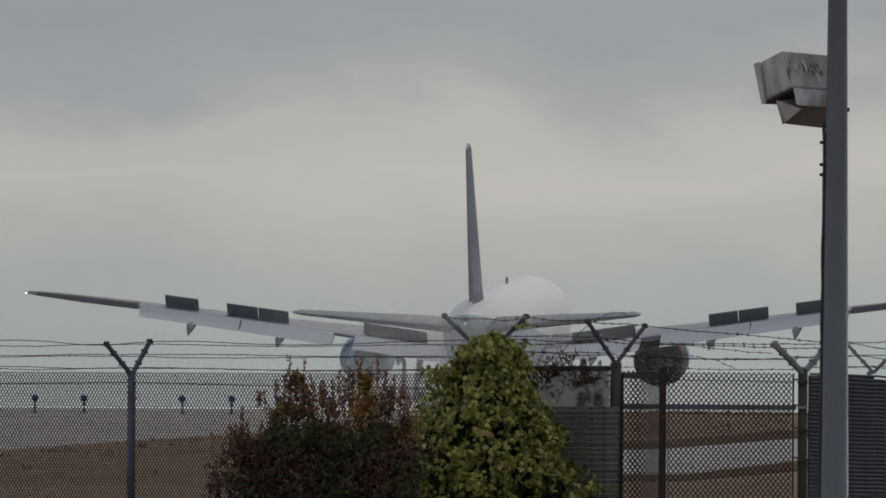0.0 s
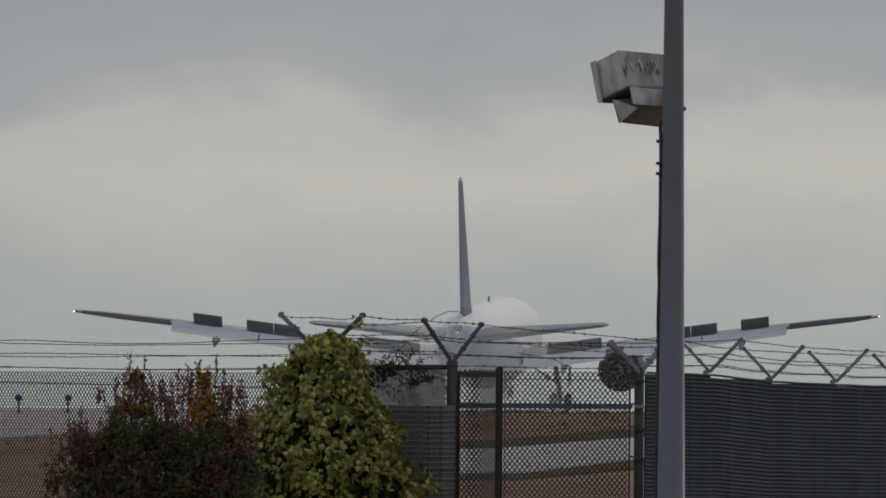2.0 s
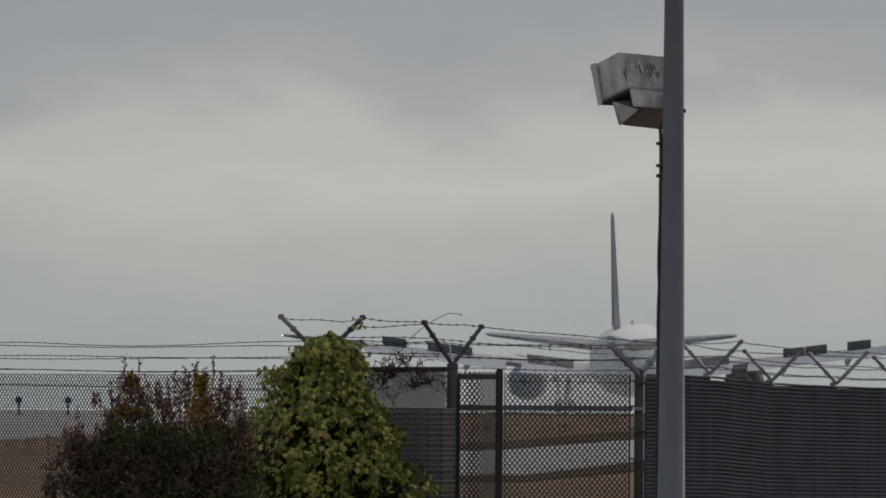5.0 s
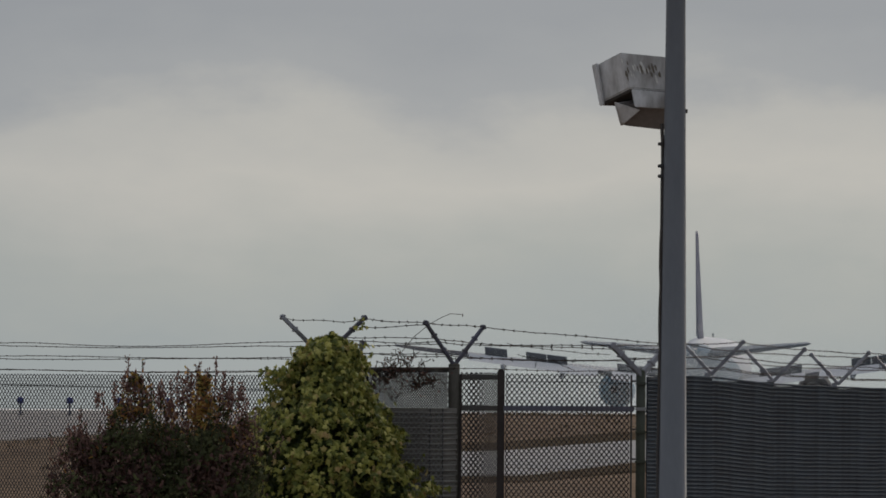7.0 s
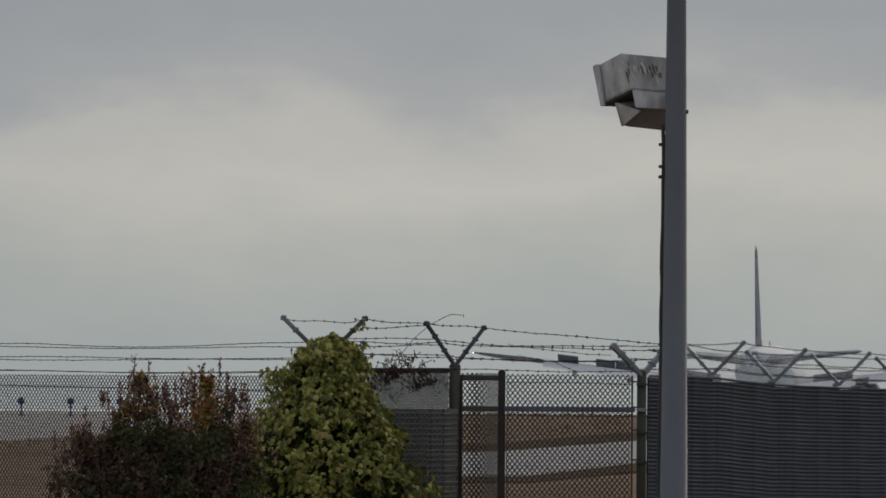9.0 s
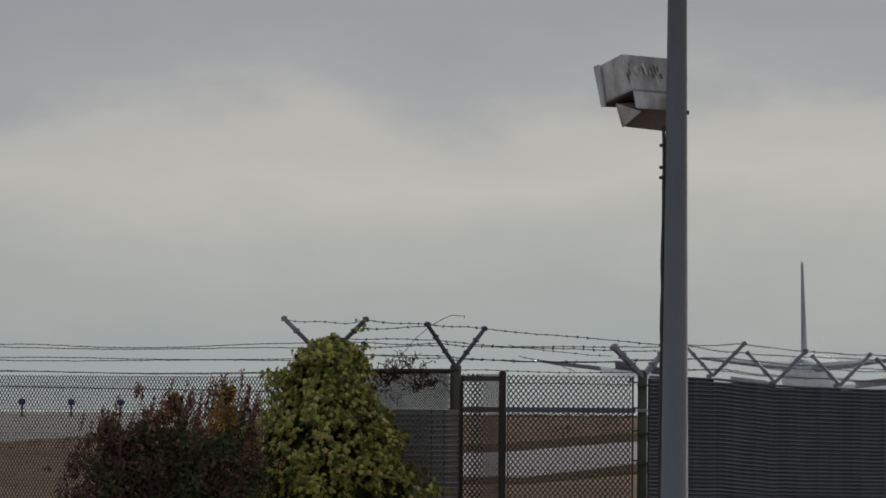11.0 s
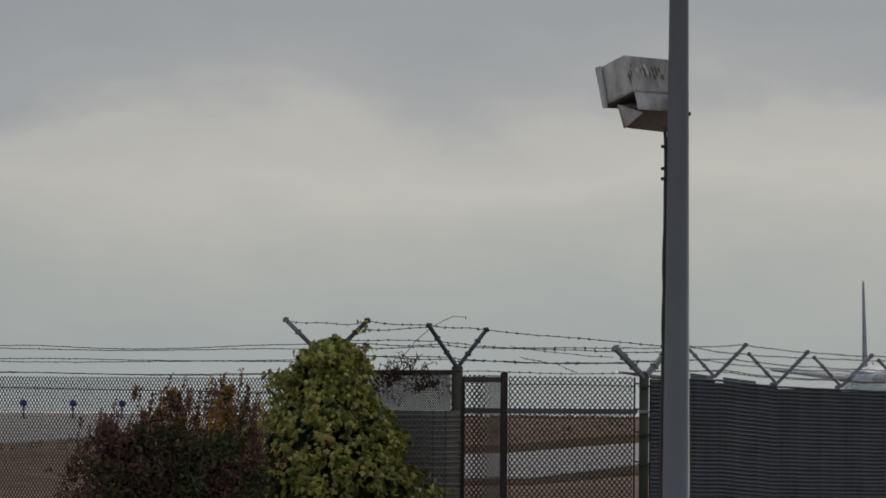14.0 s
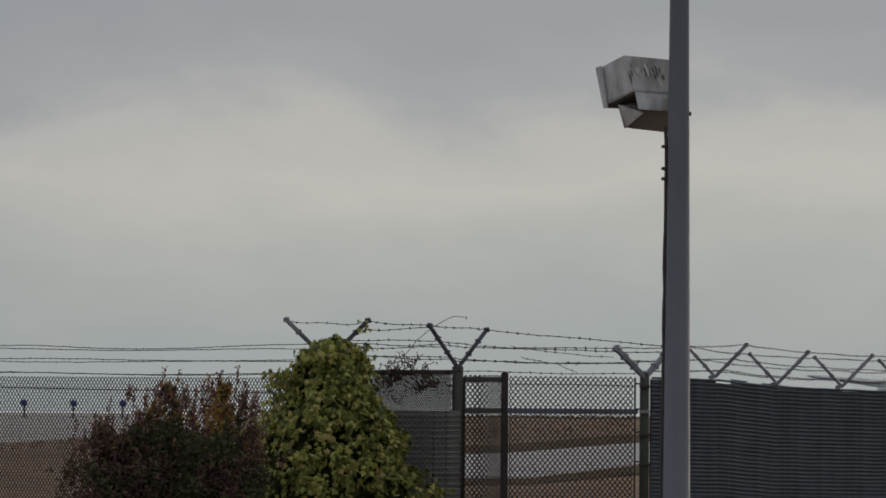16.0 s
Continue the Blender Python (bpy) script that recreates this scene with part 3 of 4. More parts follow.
def build_screen_fence():
    thing = empty("screened_fence")
    tagged(thing, "dark slate privacy-screened fence with barbed wire outriggers", "fence", "perimeter fences")
    feet, ta, tb = [], [], []
    for x, y, z in SCREEN_POSTS[1:]:
        round_post(x - 0.05, y + 0.03, 0, z, 0.035, thing, M_GALV, "grey steel post")
        f = (x, y, z)
        feet.append(f)
        ta.append((x - 0.345, y + 0.10, z + 0.37))
        tb.append((x + 0.385, y - 0.10, z + 0.40))
        v_arms(f, (ta[-1], tb[-1]), thing, M_GALV, 0.047)
    f3 = (2.385, 159.98, 2.125)
    for k in range(3):
        for tips, first, s in ((ta, (2.03, 159.8, 2.48), 0), (tb, (2.72, 160.2, 2.50), 1)):
            pts = [arm_points(f3, first)[k]] + [arm_points(f, t)[k] for f, t in zip(feet, tips)]
            barbed(pts, thing, 90 + 10 * k + s, 0.012, 0.0045, 0.006, 0.013)
    # ribs of the screen, bay by bay
    for (ax, ay, az), (bx, by, bz) in zip(SCREEN_POSTS, SCREEN_POSTS[1:]):
        d = Vector((bx - ax, by - ay, bz - az))
        bay = part("screen_panel", box(1, 1, 1, bevel=0), M_SHEET, thing, "dark ribbed privacy sheet")
        m = Matrix.Translation(((ax + bx) / 2, (ay + by) / 2 + 0.02, (az + bz) / 4 - 0.02))
        ang = math.atan2(by - ay, bx - ax)
        L = math.hypot(bx - ax, by - ay)
        bay.matrix_basis = m @ pose(0, 0, 0, 0, 0, math.degrees(ang)) @ Matrix.Diagonal((L, 0.012, (az + bz) / 2 - 0.06, 1))
        mesh = None
        slope = math.atan2(bz - az, L)
        for i in range(44):
            if mesh is None:
                bm = bmesh.new()
                # a narrow rounded rib that wanders a little between its ties
                prof = [(0.000, -0.0150), (-0.006, -0.010), (-0.0085, 0.0), (-0.006, 0.008), (0.0, 0.0110)]
                rings = []
                for q in range(15):
                    x = L * (q / 14 - 0.5)
                    w = 0.0025 * math.sin(1.3 * x + ax) + 0.0015 * math.sin(3.7 * x + 2 * ay)
                    rings.append([bm.verts.new((x, p[0], p[1] + w)) for p in prof])
                for l0, l1 in zip(rings, rings[1:]):
                    for k in range(4):
                        bm.faces.new((l0[k], l0[k + 1], l1[k + 1], l1[k]))
                bmesh.ops.recalc_face_normals(bm, faces=bm.faces)
                ob = part("slat", bm, M_SLAT, thing)
                mesh = ob.data
            else:
                ob = new("slat", mesh)
                ob.parent = thing
            q = Vector((math.sin(ang), -math.cos(ang), 0)) * 0.004
            ob.matrix_basis = Matrix.Translation(((ax + bx) / 2 + q.x, (ay + by) / 2 + q.y, (az + bz) / 2 - 0.040 - i * 0.0476)) @ Matrix.Rotation(ang, 4, "Z") @ Matrix.Rotation(-slope, 4, "Y")


build_left_fence()
build_gate_line()
build_screen_fence()


# ---------------------------------------------------------------- pole and housing
def build_pole():
    thing = empty("pole")
    tagged(thing, "tapered grey painted steel pole with a cable down its side", "pole")
    prof = [(0.0, 0.15), (0.03, 0.15), (0.035, 0.0925), (4.17, 0.0570), (5.4, 0.0465), (5.42, 0.03)]
    bm = bmesh.new()
    rings = []
    for z, r in prof:
        rings.append([bm.verts.new((1.383 + r * math.cos(2 * math.pi * k / 28), 80 + r * math.sin(2 * math.pi * k / 28), z)) for k in range(28)])
    for a, b in zip(rings, rings[1:]):
        for k in range(28):
            bm.faces.new((a[k], a[(k + 1) % 28], b[(k + 1) % 28], b[k]))
    bm.faces.new(list(reversed(rings[0])))
    bm.faces.new(rings[-1])
    part("shaft", bm, M_POLE, thing, smooth=True)
    # cable down the side, with clips
    seg = []
    rnd = random.Random(3)
    z = 3.42
    prev = (1.383 - 0.078, 80.0, z)
    while z > 0.1:
        z -= 0.12
        r = 0.0570 + 0.0086 * (4.17 - z)
        p = (1.383 - r - 0.006 + rnd.uniform(-0.003, 0.003), 80.0, z)
        seg.append((prev, p))
        prev = p
    vs, fs = tube([seg[0][0]] + [b for a, b in seg], 0.012, 6)
    raw("cable", vs, fs, M_POST, thing, "thin dark cable")
    for zz in (3.30, 3.17, 3.11):
        part("cable_clip", box(0.03, 0.03, 0.02, (1.383 - 0.078 - 0.008, 79.99, zz), 0.004), M_POST, thing)
    part("bolt", rod((1.44, 80, 3.495), (1.457, 80, 3.495), 0.012, sides=8), M_POST, thing)


def hexa(lower, upper, bevel=0.008):
    """A six-sided block from four lower and four upper corners."""
    bm = bmesh.new()
    a = [bm.verts.new(p) for p in lower]
    b = [bm.verts.new(p) for p in upper]
    bm.faces.new(list(reversed(a)))
    bm.faces.new(b)
    for k in range(4):
        bm.faces.new((a[k], a[(k + 1) % 4], b[(k + 1) % 4], b[k]))
    bmesh.ops.recalc_face_normals(bm, faces=bm.faces)
    bmesh.ops.bevel(bm, geom=list(bm.edges), offset=bevel, segments=2, affect="EDGES")
    return bm


def build_housing():
    # local space: x along the long side towards the pole, y away, z up
    base = Matrix.Translation((1.088, 80.24, 3.678)) @ Matrix.Diagonal((1.06, 1.0, 1.06, 1))
    thing = empty("floodlight", base)
    tagged(thing, "stained grey box floodlight housing bolted to the pole", "floodlight")
    part("hood", hexa([(-0.135, 0.02, -0.125), (0.025, -0.14, -0.045), (0.30, -0.02, -0.062), (0.15, 0.16, -0.13)],
                      [(-0.165, 0.03, 0.085), (-0.03, -0.14, 0.155), (0.30, -0.02, 0.128), (0.13, 0.18, 0.09)], 0.006), M_HOUSING, thing, "stained grey hood")
    part("visor", hexa([(-0.140, -0.005, -0.142), (-0.120, -0.03, -0.138), (-0.108, -0.012, -0.135), (-0.130, 0.03, -0.14)],
                       [(-0.186, 0.0, 0.085), (-0.160, -0.03, 0.094), (-0.148, -0.012, 0.099), (-0.175, 0.04, 0.09)], 0.004), M_HOUSING, thing, "raised front rim")
    # box takes a darker copy of the paint for the shade on its underside
    part("ballast_box", hexa([(-0.015, 0.06, -0.245), (0.25, 0.08, -0.275), (0.26, 0.14, -0.27), (0.02, 0.13, -0.25)],
                             [(-0.055, -0.06, -0.125), (0.26, -0.05, -0.150), (0.26, 0.14, -0.06), (0.0, 0.13, -0.11)], 0.006), M_HOUSING_SHADED, thing, "gear box under the hood, its shade put into the colour")
    part("end_plate", hexa([(-0.022, 0.05, -0.250), (0.0, -0.02, -0.235), (0.005, -0.018, -0.235), (-0.010, 0.06, -0.25)],
                           [(-0.062, -0.07, -0.120), (0.085, -0.09, -0.165), (0.088, -0.085, -0.165), (-0.05, -0.06, -0.12)], 0.002), M_HOUSING, thing, "pale end plate")
    part("lip", hexa([(0.055, -0.145, -0.148), (0.245, -0.075, -0.158), (0.245, -0.03, -0.158), (0.055, -0.08, -0.148)],
                     [(0.035, -0.135, -0.05), (0.255, -0.06, -0.066), (0.255, -0.02, -0.066), (0.035, -0.08, -0.05)], 0.004), M_HOUSING, thing, "grey mounting lip")
    part("bracket", box(0.10, 0.22, 0.06, (0.275, -0.06, -0.10), 0.008), M_HOUSING_SHADED, thing)
    # added pan closes the hood from below, the shade there in its dark colour
    part("shade_pan", hexa([(-0.125, 0.02, -0.140), (0.03, -0.130, -0.062), (0.30, -0.02, -0.080), (0.15, 0.15, -0.146)],
                            [(-0.128, 0.02, -0.124), (0.028, -0.132, -0.046), (0.30, -0.02, -0.064), (0.15, 0.155, -0.130)], 0.003), M_POST, thing, "dark bottom pan, hood shade put into its colour")
    rnd = random.Random(8)
    e0, e1 = Vector((-0.03, -0.1435, 0.155)), Vector((0.30, -0.0235, 0.128))
    streaks = [(0.0 + 0.030 * k + rnd.uniform(-0.01, 0.01), rnd.uniform(0.03, 0.125), rnd.uniform(0.02, 0.06), int(rnd.random() < 0.5)) for k in range(22)]
    for s, top, ln, mat in streaks:
        p = e0.lerp(e1, s)
        k = 0.27 - 0.12 * s
        q = Vector((p.x + (0.155 - top) * k * 0.9, p.y + 0.001, p.z - (0.155 - top)))
        bm = bmesh.new()
        w = rnd.uniform(0.002, 0.0065)
        d = (e1 - e0).normalized()
        n0 = Vector((d.y, -d.x, 0)) * 0.003
        pts = []
        for j in range(6):
            f = j / 5
            c = q + Vector((0.28 * ln * f, 0, -ln * f)) + n0
            ww = w * (0.4 + math.sin(math.pi * (0.15 + 0.8 * f))) * rnd.uniform(0.6, 1.1)
            pts.append((c - d * ww, c + d * ww))
        vv = [(bm.verts.new(a), bm.verts.new(b)) for a, b in pts]
        for (a, b), (c, e) in zip(vv, vv[1:]):
            bm.faces.new((a, b, e, c))
        part("stain", bm, M_RUST if mat else M_LIME, thing, "rust streak" if mat else "white streak")


build_pole()
build_housing()


# ---------------------------------------------------------------- plants
IVY_LEAF = [(0, -0.42), (0.32, -0.46), (0.27, -0.17), (0.58, 0.02), (0.25, 0.15), (0, 0.68), (-0.25, 0.15), (-0.58, 0.02), (-0.27, -0.17), (-0.32, -0.46)]
SLIM_LEAF = [(0, -0.5), (0.23, -0.15), (0.21, 0.2), (0, 0.55), (-0.21, 0.2), (-0.23, -0.15)]


def leaf_mesh(spots, outline):
    """Vertices and faces of leaves: spots are (place, normal, up, size)."""
    vs, fs = [], []
    for p, n, u, s in spots:
        n = n / (np.linalg.norm(n) + 1e-9)
        r = np.cross(u, n)
        r /= np.linalg.norm(r) + 1e-9
        u2 = np.cross(n, r)
        i = len(vs)
        vs.append(p + n * s * 0.10)
        for x, y in outline:
            vs.append(p + s * (x * r + y * u2) - n * s * 0.12 * abs(x) * 1.5)
        k = len(outline)
        for j in range(k):
            fs.append((i, i + 1 + j, i + 1 + (j + 1) % k))
    return vs, fs


def build_ivy():
    thing = empty("ivy", Matrix.Translation((-1.26, 159.3, 0)))
    tagged(thing, "yellow-green ivy mound overgrowing a fence corner post", "ivy")
    rnd = np.random.RandomState(4)
    zs = [0.0, 0.7, 1.26, 1.65, 1.90, 2.04, 2.16, 2.28, 2.36, 2.46, 2.53]
    rl = [1.30, 1.22, 1.14, 0.88, 0.60, 0.56, 0.48, 0.46, 0.42, 0.27, 0.08]
    rr = [1.32, 1.14, 0.88, 0.62, 0.46, 0.42, 0.38, 0.36, 0.32, 0.20, 0.06]
    part("trunk", rod((-0.05, 0.1, 0), (-0.08, 0.3, 2.2), 0.09, 0.04, 10), M_BARK, thing, "ivy-wrapped woody stem")
    # inner leaves are a darker copy, the mound's inner shade in their colour
    for name, count, inner, mat, size in (("leaves", 11500, 0.96, M_IVY, 0.076), ("shaded_inner_leaves", 4200, 0.74, M_IVY_SHADED, 0.11)):
        spots = []
        for _ in range(count):
            z = 2.53 * rnd.rand() ** 0.9
            a = rnd.uniform(0, 2 * math.pi)
            ca, sa = math.cos(a), math.sin(a)
            r = np.interp(z, zs, rr if ca > 0 else rl)
            lump = noise.noise((ca * 2.2 + 3, sa * 2.2, z * 3.2)) * 0.30 + noise.noise((ca * 5, sa * 5 + 9, z * 7)) * 0.30
            # gaps grow lower down and bare the shade-dark inner leaves
            if inner > 0.9 and noise.noise((ca * 6, sa * 6, z * 6.5)) < -0.14 + 0.05 * (1.6 - z) and rnd.rand() < 0.8:
                continue
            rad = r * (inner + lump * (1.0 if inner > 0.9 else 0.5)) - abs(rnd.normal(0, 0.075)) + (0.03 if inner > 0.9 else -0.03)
            rad = max(rad, 0.02)
            p = np.array((rad * ca, rad * sa, z + rnd.normal(0, 0.02)))
            nrm = np.array((ca, sa, 0.55)) + rnd.normal(0, 0.68, 3)
            up = np.array((0.0, 0.0, -1.0)) + rnd.normal(0, 0.75, 3)
            spots.append((p, nrm, up, size * rnd.uniform(0.6, 1.35)))
        if inner > 0.9:
            # loose shoots that break the outline
            for k in range(110):
                a = rnd.uniform(0, 2 * math.pi)
                z = rnd.uniform(0.8, 2.55)
                ca, sa = math.cos(a), math.sin(a)
                r = np.interp(z, zs, rr if ca > 0 else rl)
                d = np.array((ca, sa, rnd.uniform(-0.2, 0.9)))
                for j in range(rnd.randint(2, 6)):
                    p = np.array((r * ca, r * sa, z)) + d * 0.045 * j + rnd.normal(0, 0.02, 3)
                    spots.append((p, np.array((ca, sa, 0.4)) + rnd.normal(0, 0.5, 3), np.array((0, 0, -1.0)) + rnd.normal(0, 0.5, 3), 0.07 * rnd.uniform(0.6, 1.2)))
            for k in range(26):
                p = np.array((0.26 + 0.15 * rnd.rand(), 0.75 + rnd.normal(0, 0.05), 2.62 + 0.15 * rnd.rand()))
                spots.append((p, rnd.normal(0, 1, 3), np.array((0, 0, -1.0)) + rnd.normal(0, 0.5, 3), 0.05 * rnd.uniform(0.6, 1.2)))
            for k in range(90):
                p = np.array((-0.50 - 0.34 * rnd.rand(), -0.2 + rnd.normal(0, 0.1), 2.06 + rnd.normal(0, 0.06)))
                spots.append((p, np.array((-0.3, -0.8, 0.4)) + rnd.normal(0, 0.5, 3), np.array((0, 0, -1.0)) + rnd.normal(0, 0.5, 3), 0.07 * rnd.uniform(0.6, 1.2)))
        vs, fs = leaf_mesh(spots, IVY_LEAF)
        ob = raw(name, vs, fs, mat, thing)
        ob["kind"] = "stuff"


def build_tangle():
    """Bare vine shoots on the wires between the two brown posts."""
    thing = empty("dead_vine")
    tagged(thing, "bare dead vine tangled in the barbed wire", "vine")
    rnd = np.random.RandomState(21)
    seg = []
    starts = [(-0.85 + 0.07 * i, 159.9, 1.92 + 0.035 * (i % 8)) for i in range(12)]
    for k in range(105):
        x, y, z = starts[rnd.randint(len(starts))]
        p = np.array((x, y + rnd.uniform(-0.1, 0.1), z))
        d = np.array((rnd.uniform(-0.6, 0.8), rnd.uniform(-0.2, 0.2), rnd.uniform(0.2, 1.0)))
        for j in range(rnd.randint(4, 10)):
            d = d + rnd.normal(0, 0.35, 3) - np.array((0, 0, 0.08))
            d /= np.linalg.norm(d)
            q = p + d * 0.05
            if q[2] > 2.5:
                break
            seg.append((p, q))
            p = q
    # the long shoot that leans out over the top wire
    pts = [(-0.60, 159.8, 2.17), (-0.45, 159.8, 2.36), (-0.30, 159.8, 2.55), (-0.12, 159.8, 2.70), (0.02, 159.8, 2.78), (0.13, 159.8, 2.83), (0.26, 159.8, 2.82)]
    seg += list(zip(pts, pts[1:]))
    vs, fs = bars(seg, 0.0045, 3)
    raw("tangle", vs, fs, M_BARK, thing)["kind"] = "stuff"
    spots = []
    for a, b in seg[::3]:
        for _ in range(2):
            spots.append((np.array(b) + rnd.normal(0, 0.015, 3), rnd.normal(0, 1, 3), rnd.normal(0, 1, 3), rnd.uniform(0.025, 0.05)))
    vs, fs = leaf_mesh(spots, SLIM_LEAF)
    raw("withered_leaves", vs, fs, M_BUSH_R, thing)["kind"] = "stuff"


def build_bush():
    """Burgundy and green shrub; every bough is rooted at the base and carries its own leaves."""
    thing = empty("shrub", Matrix.Translation((-3.0, 150.0, 0)))
    tagged(thing, "dark burgundy and green shrub with orange autumn tips", "shrub")
    rnd = np.random.RandomState(11)
    boughs = []
    # centre, half width, height, lean in a gust, share of burgundy, orange tips
    for cx, cy, hw, top, lean, red, warm in ((-0.98, 0.0, 0.54, 1.38, 13.5, 0.75, 0.05), (-0.62, 0.1, 0.45, 1.60, 13.5, 0.6, 0.04), (-0.36, -0.1, 0.50, 1.98, 13.5, 0.40, 0.32),
                                             (0.04, 0.1, 0.55, 1.72, 10.0, 0.35, 0.16), (0.40, -0.1, 0.44, 1.97, 7.5, 0.3, 0.8), (0.66, 0.0, 0.45, 1.68, 5.0, 0.35, 0.15), (0.84, 0.1, 0.40, 1.52, 2.5, 0.35, 0.1)):
        stems, g, r, o, pale_tips = [], [], [], [], []
        for k in range(22):
            a, q = rnd.uniform(0, 2 * math.pi), math.sqrt(rnd.rand())
            h = top * (1 - 0.28 * q * q) + rnd.normal(0, 0.05)
            e = np.array((cx + hw * 0.85 * q * math.cos(a), cy + 0.45 * q * math.sin(a), h))
            c = np.array((cx * 0.9 + hw * 0.8 * q * math.cos(a), cy + 0.4 * q * math.sin(a), h * 0.45))
            p = np.array((cx * 0.22, cy * 0.3, 0.0))
            prev = p
            for j in range(1, 11):
                s = j / 10
                w = (1 - s) ** 2 * p + 2 * s * (1 - s) * c + s * s * e
                stems.append((prev, w))
                prev = w
            # a twig that stands clear of the crown
            if k % 2 == 0:
                d = np.array((rnd.normal(0, 0.15), rnd.normal(0, 0.1), 1.0))
                for j in range(7):
                    w = prev + d * 0.034
                    stems.append((prev, w))
                    for _ in range(3):
                        (o if rnd.rand() < warm * 0.3 else pale_tips if rnd.rand() < 0.8 else g).append(
                            (w + rnd.normal(0, 0.014, 3), rnd.normal(0, 1, 3), d + rnd.normal(0, 0.5, 3), 0.045 * rnd.uniform(0.6, 1.2)))
                    prev = w
        count = 0
        while count < (5200 if cx < 0.5 else 3000):
            z = top * (0.22 + 0.80 * rnd.rand())
            f = min(z / top, 1.0)
            rad = (1 - f ** 2.2) ** 0.75 if f < 1 else 0.05
            a = rnd.uniform(0, 2 * math.pi)
            q = rnd.rand() ** 0.45
            x, y = cx * (0.8 + 0.2 * f) + hw * 1.08 * rad * q * math.cos(a), cy + 0.52 * rad * q * math.sin(a)
            gap = noise.noise((x * 4.2 + 7 * cx, y * 4.2, z * 4.2))
            if gap < (-0.02 if f < 0.7 else 0.11) and rnd.rand() < 0.9:
                count += 0.3
                continue
            count += 1
            c = np.array((x, y, z + 0.03 * gap)) + rnd.normal(0, 0.03, 3)
            nr = np.array((0.8 * math.cos(a), 0.8 * math.sin(a), 0.7)) + rnd.normal(0, 0.6, 3)
            up = np.array((0.5 * math.cos(a), 0.5 * math.sin(a), 0.8)) + rnd.normal(0, 0.5, 3)
            size = 0.056 * rnd.uniform(0.5, 1.5)
            tone = noise.noise((x * 2.6 + 4, y * 2, z * 2.6)) * 1.0
            # pale reddish leaves increase towards the top, top light put into their colour
            hot = warm * min(max((f - 0.70) / 0.10, 0), 1) * (1.0 + 0.4 * tone)
            if rnd.rand() < hot:
                o.append((c, nr, up, size))
            elif rnd.rand() < red + tone + 0.3 * max(f - 0.6, 0) / 0.4:
                (pale_tips if rnd.rand() < (f - 0.74) * 4.5 else r).append((c, nr, up, size))
            else:
                g.append((c, nr, up, size))
        vs, fs = bars(stems, 0.003, 3)
        bough = raw("bough", vs, fs, M_BARK, thing, "bundle of thin brown stems")
        bough["kind"] = "stuff"
        for name, spots, mat, lab in (("green_leaves", g, M_BUSH_G, "dark green leaves"), ("burgundy_leaves", r, M_BUSH_R, "burgundy leaves"), ("orange_leaves", o, M_BUSH_O, "orange autumn leaves"), ("pale_crown_leaves", pale_tips, M_BUSH_TIP, "reddish crown leaves, top light in their paleness")):
            if spots:
                vs, fs = leaf_mesh(spots, SLIM_LEAF)
                raw(name, vs, fs, mat, bough, lab)["kind"] = "stuff"
        boughs.append((bough, lean))
    # two tall leaders
    for k, x, top in ((2, -0.44, 2.26), (2, -0.36, 2.10), (2, -0.5, 2.06), (4, 0.33, 2.2), (4, 0.52, 2.25), (4, 0.42, 2.12), (3, 0.05, 1.98), (3, 0.16, 2.02), (5, 0.72, 2.02), (5, 0.85, 1.98), (3, -0.1, 1.98),
                      (3, -0.04, 1.95), (3, 0.11, 2.08), (3, 0.22, 1.98), (4, 0.26, 2.08), (4, 0.61, 2.08), (2, -0.28, 2.02), (2, -0.58, 1.98), (1, -0.76, 1.86), (5, 0.68, 1.94), (5, 0.78, 1.9)):
        seg, spots = [], []
        p = np.array((x, -0.1, 1.7))
        e = np.array((x + rnd.uniform(-0.03, 0.03), -0.1, top))
        for j in range(12):
            a, b = p + (e - p) * j / 12, p + (e - p) * (j + 1) / 12
            seg.append((a, b))
            for _ in range(4):
                spots.append((b + rnd.normal(0, 0.016, 3), rnd.normal(0, 1, 3), np.array((0, 0, 1.0)) + rnd.normal(0, 0.5, 3), 0.05 * rnd.uniform(0.6, 1.2)))
        vs, fs = bars(seg, 0.005, 3)
        lv, lf = leaf_mesh(spots, SLIM_LEAF)
        n = len(vs)
        raw("leader_shoot", list(vs) + list(lv), list(fs) + [tuple(i + n for i in f) for f in lf], M_BUSH_TIP, boughs[k][0], "upright leafy shoot")["kind"] = "stuff"
    return boughs


build_ivy()
build_tangle()
BOUGHS = build_bush()


# ---------------------------------------------------------------- taxiway lights
def build_taxi_lights():
    first = None
    for i in range(7):
        x, y = -29.2 + 2.54 * i, 700.0
        m = Matrix.Translation((x, y, ground_z(y) + 0.05))
        if first is None:
            first = empty("taxiway_light", m)
            tagged(first, "blue taxiway edge light on a short stake", "light", "taxiway edge lights")
            part("stake", rod((0, 0, 0), (0, 0, 0.60), 0.05, sides=8), M_POST_BLUE, first)
            part("base_plate", rod((0, 0, 0), (0, 0, 0.04), 0.16, sides=12), M_POST_BLUE, first)
            bm = bmesh.new()
            bmesh.ops.create_uvsphere(bm, u_segments=14, v_segments=8, radius=0.19, matrix=Matrix.Translation((0, 0, 0.77)))
            part("globe", bm, M_BLUE_LIGHT, first, "blue glass globe", True)
        else:
            copy_thing(first, m)


build_taxi_lights()


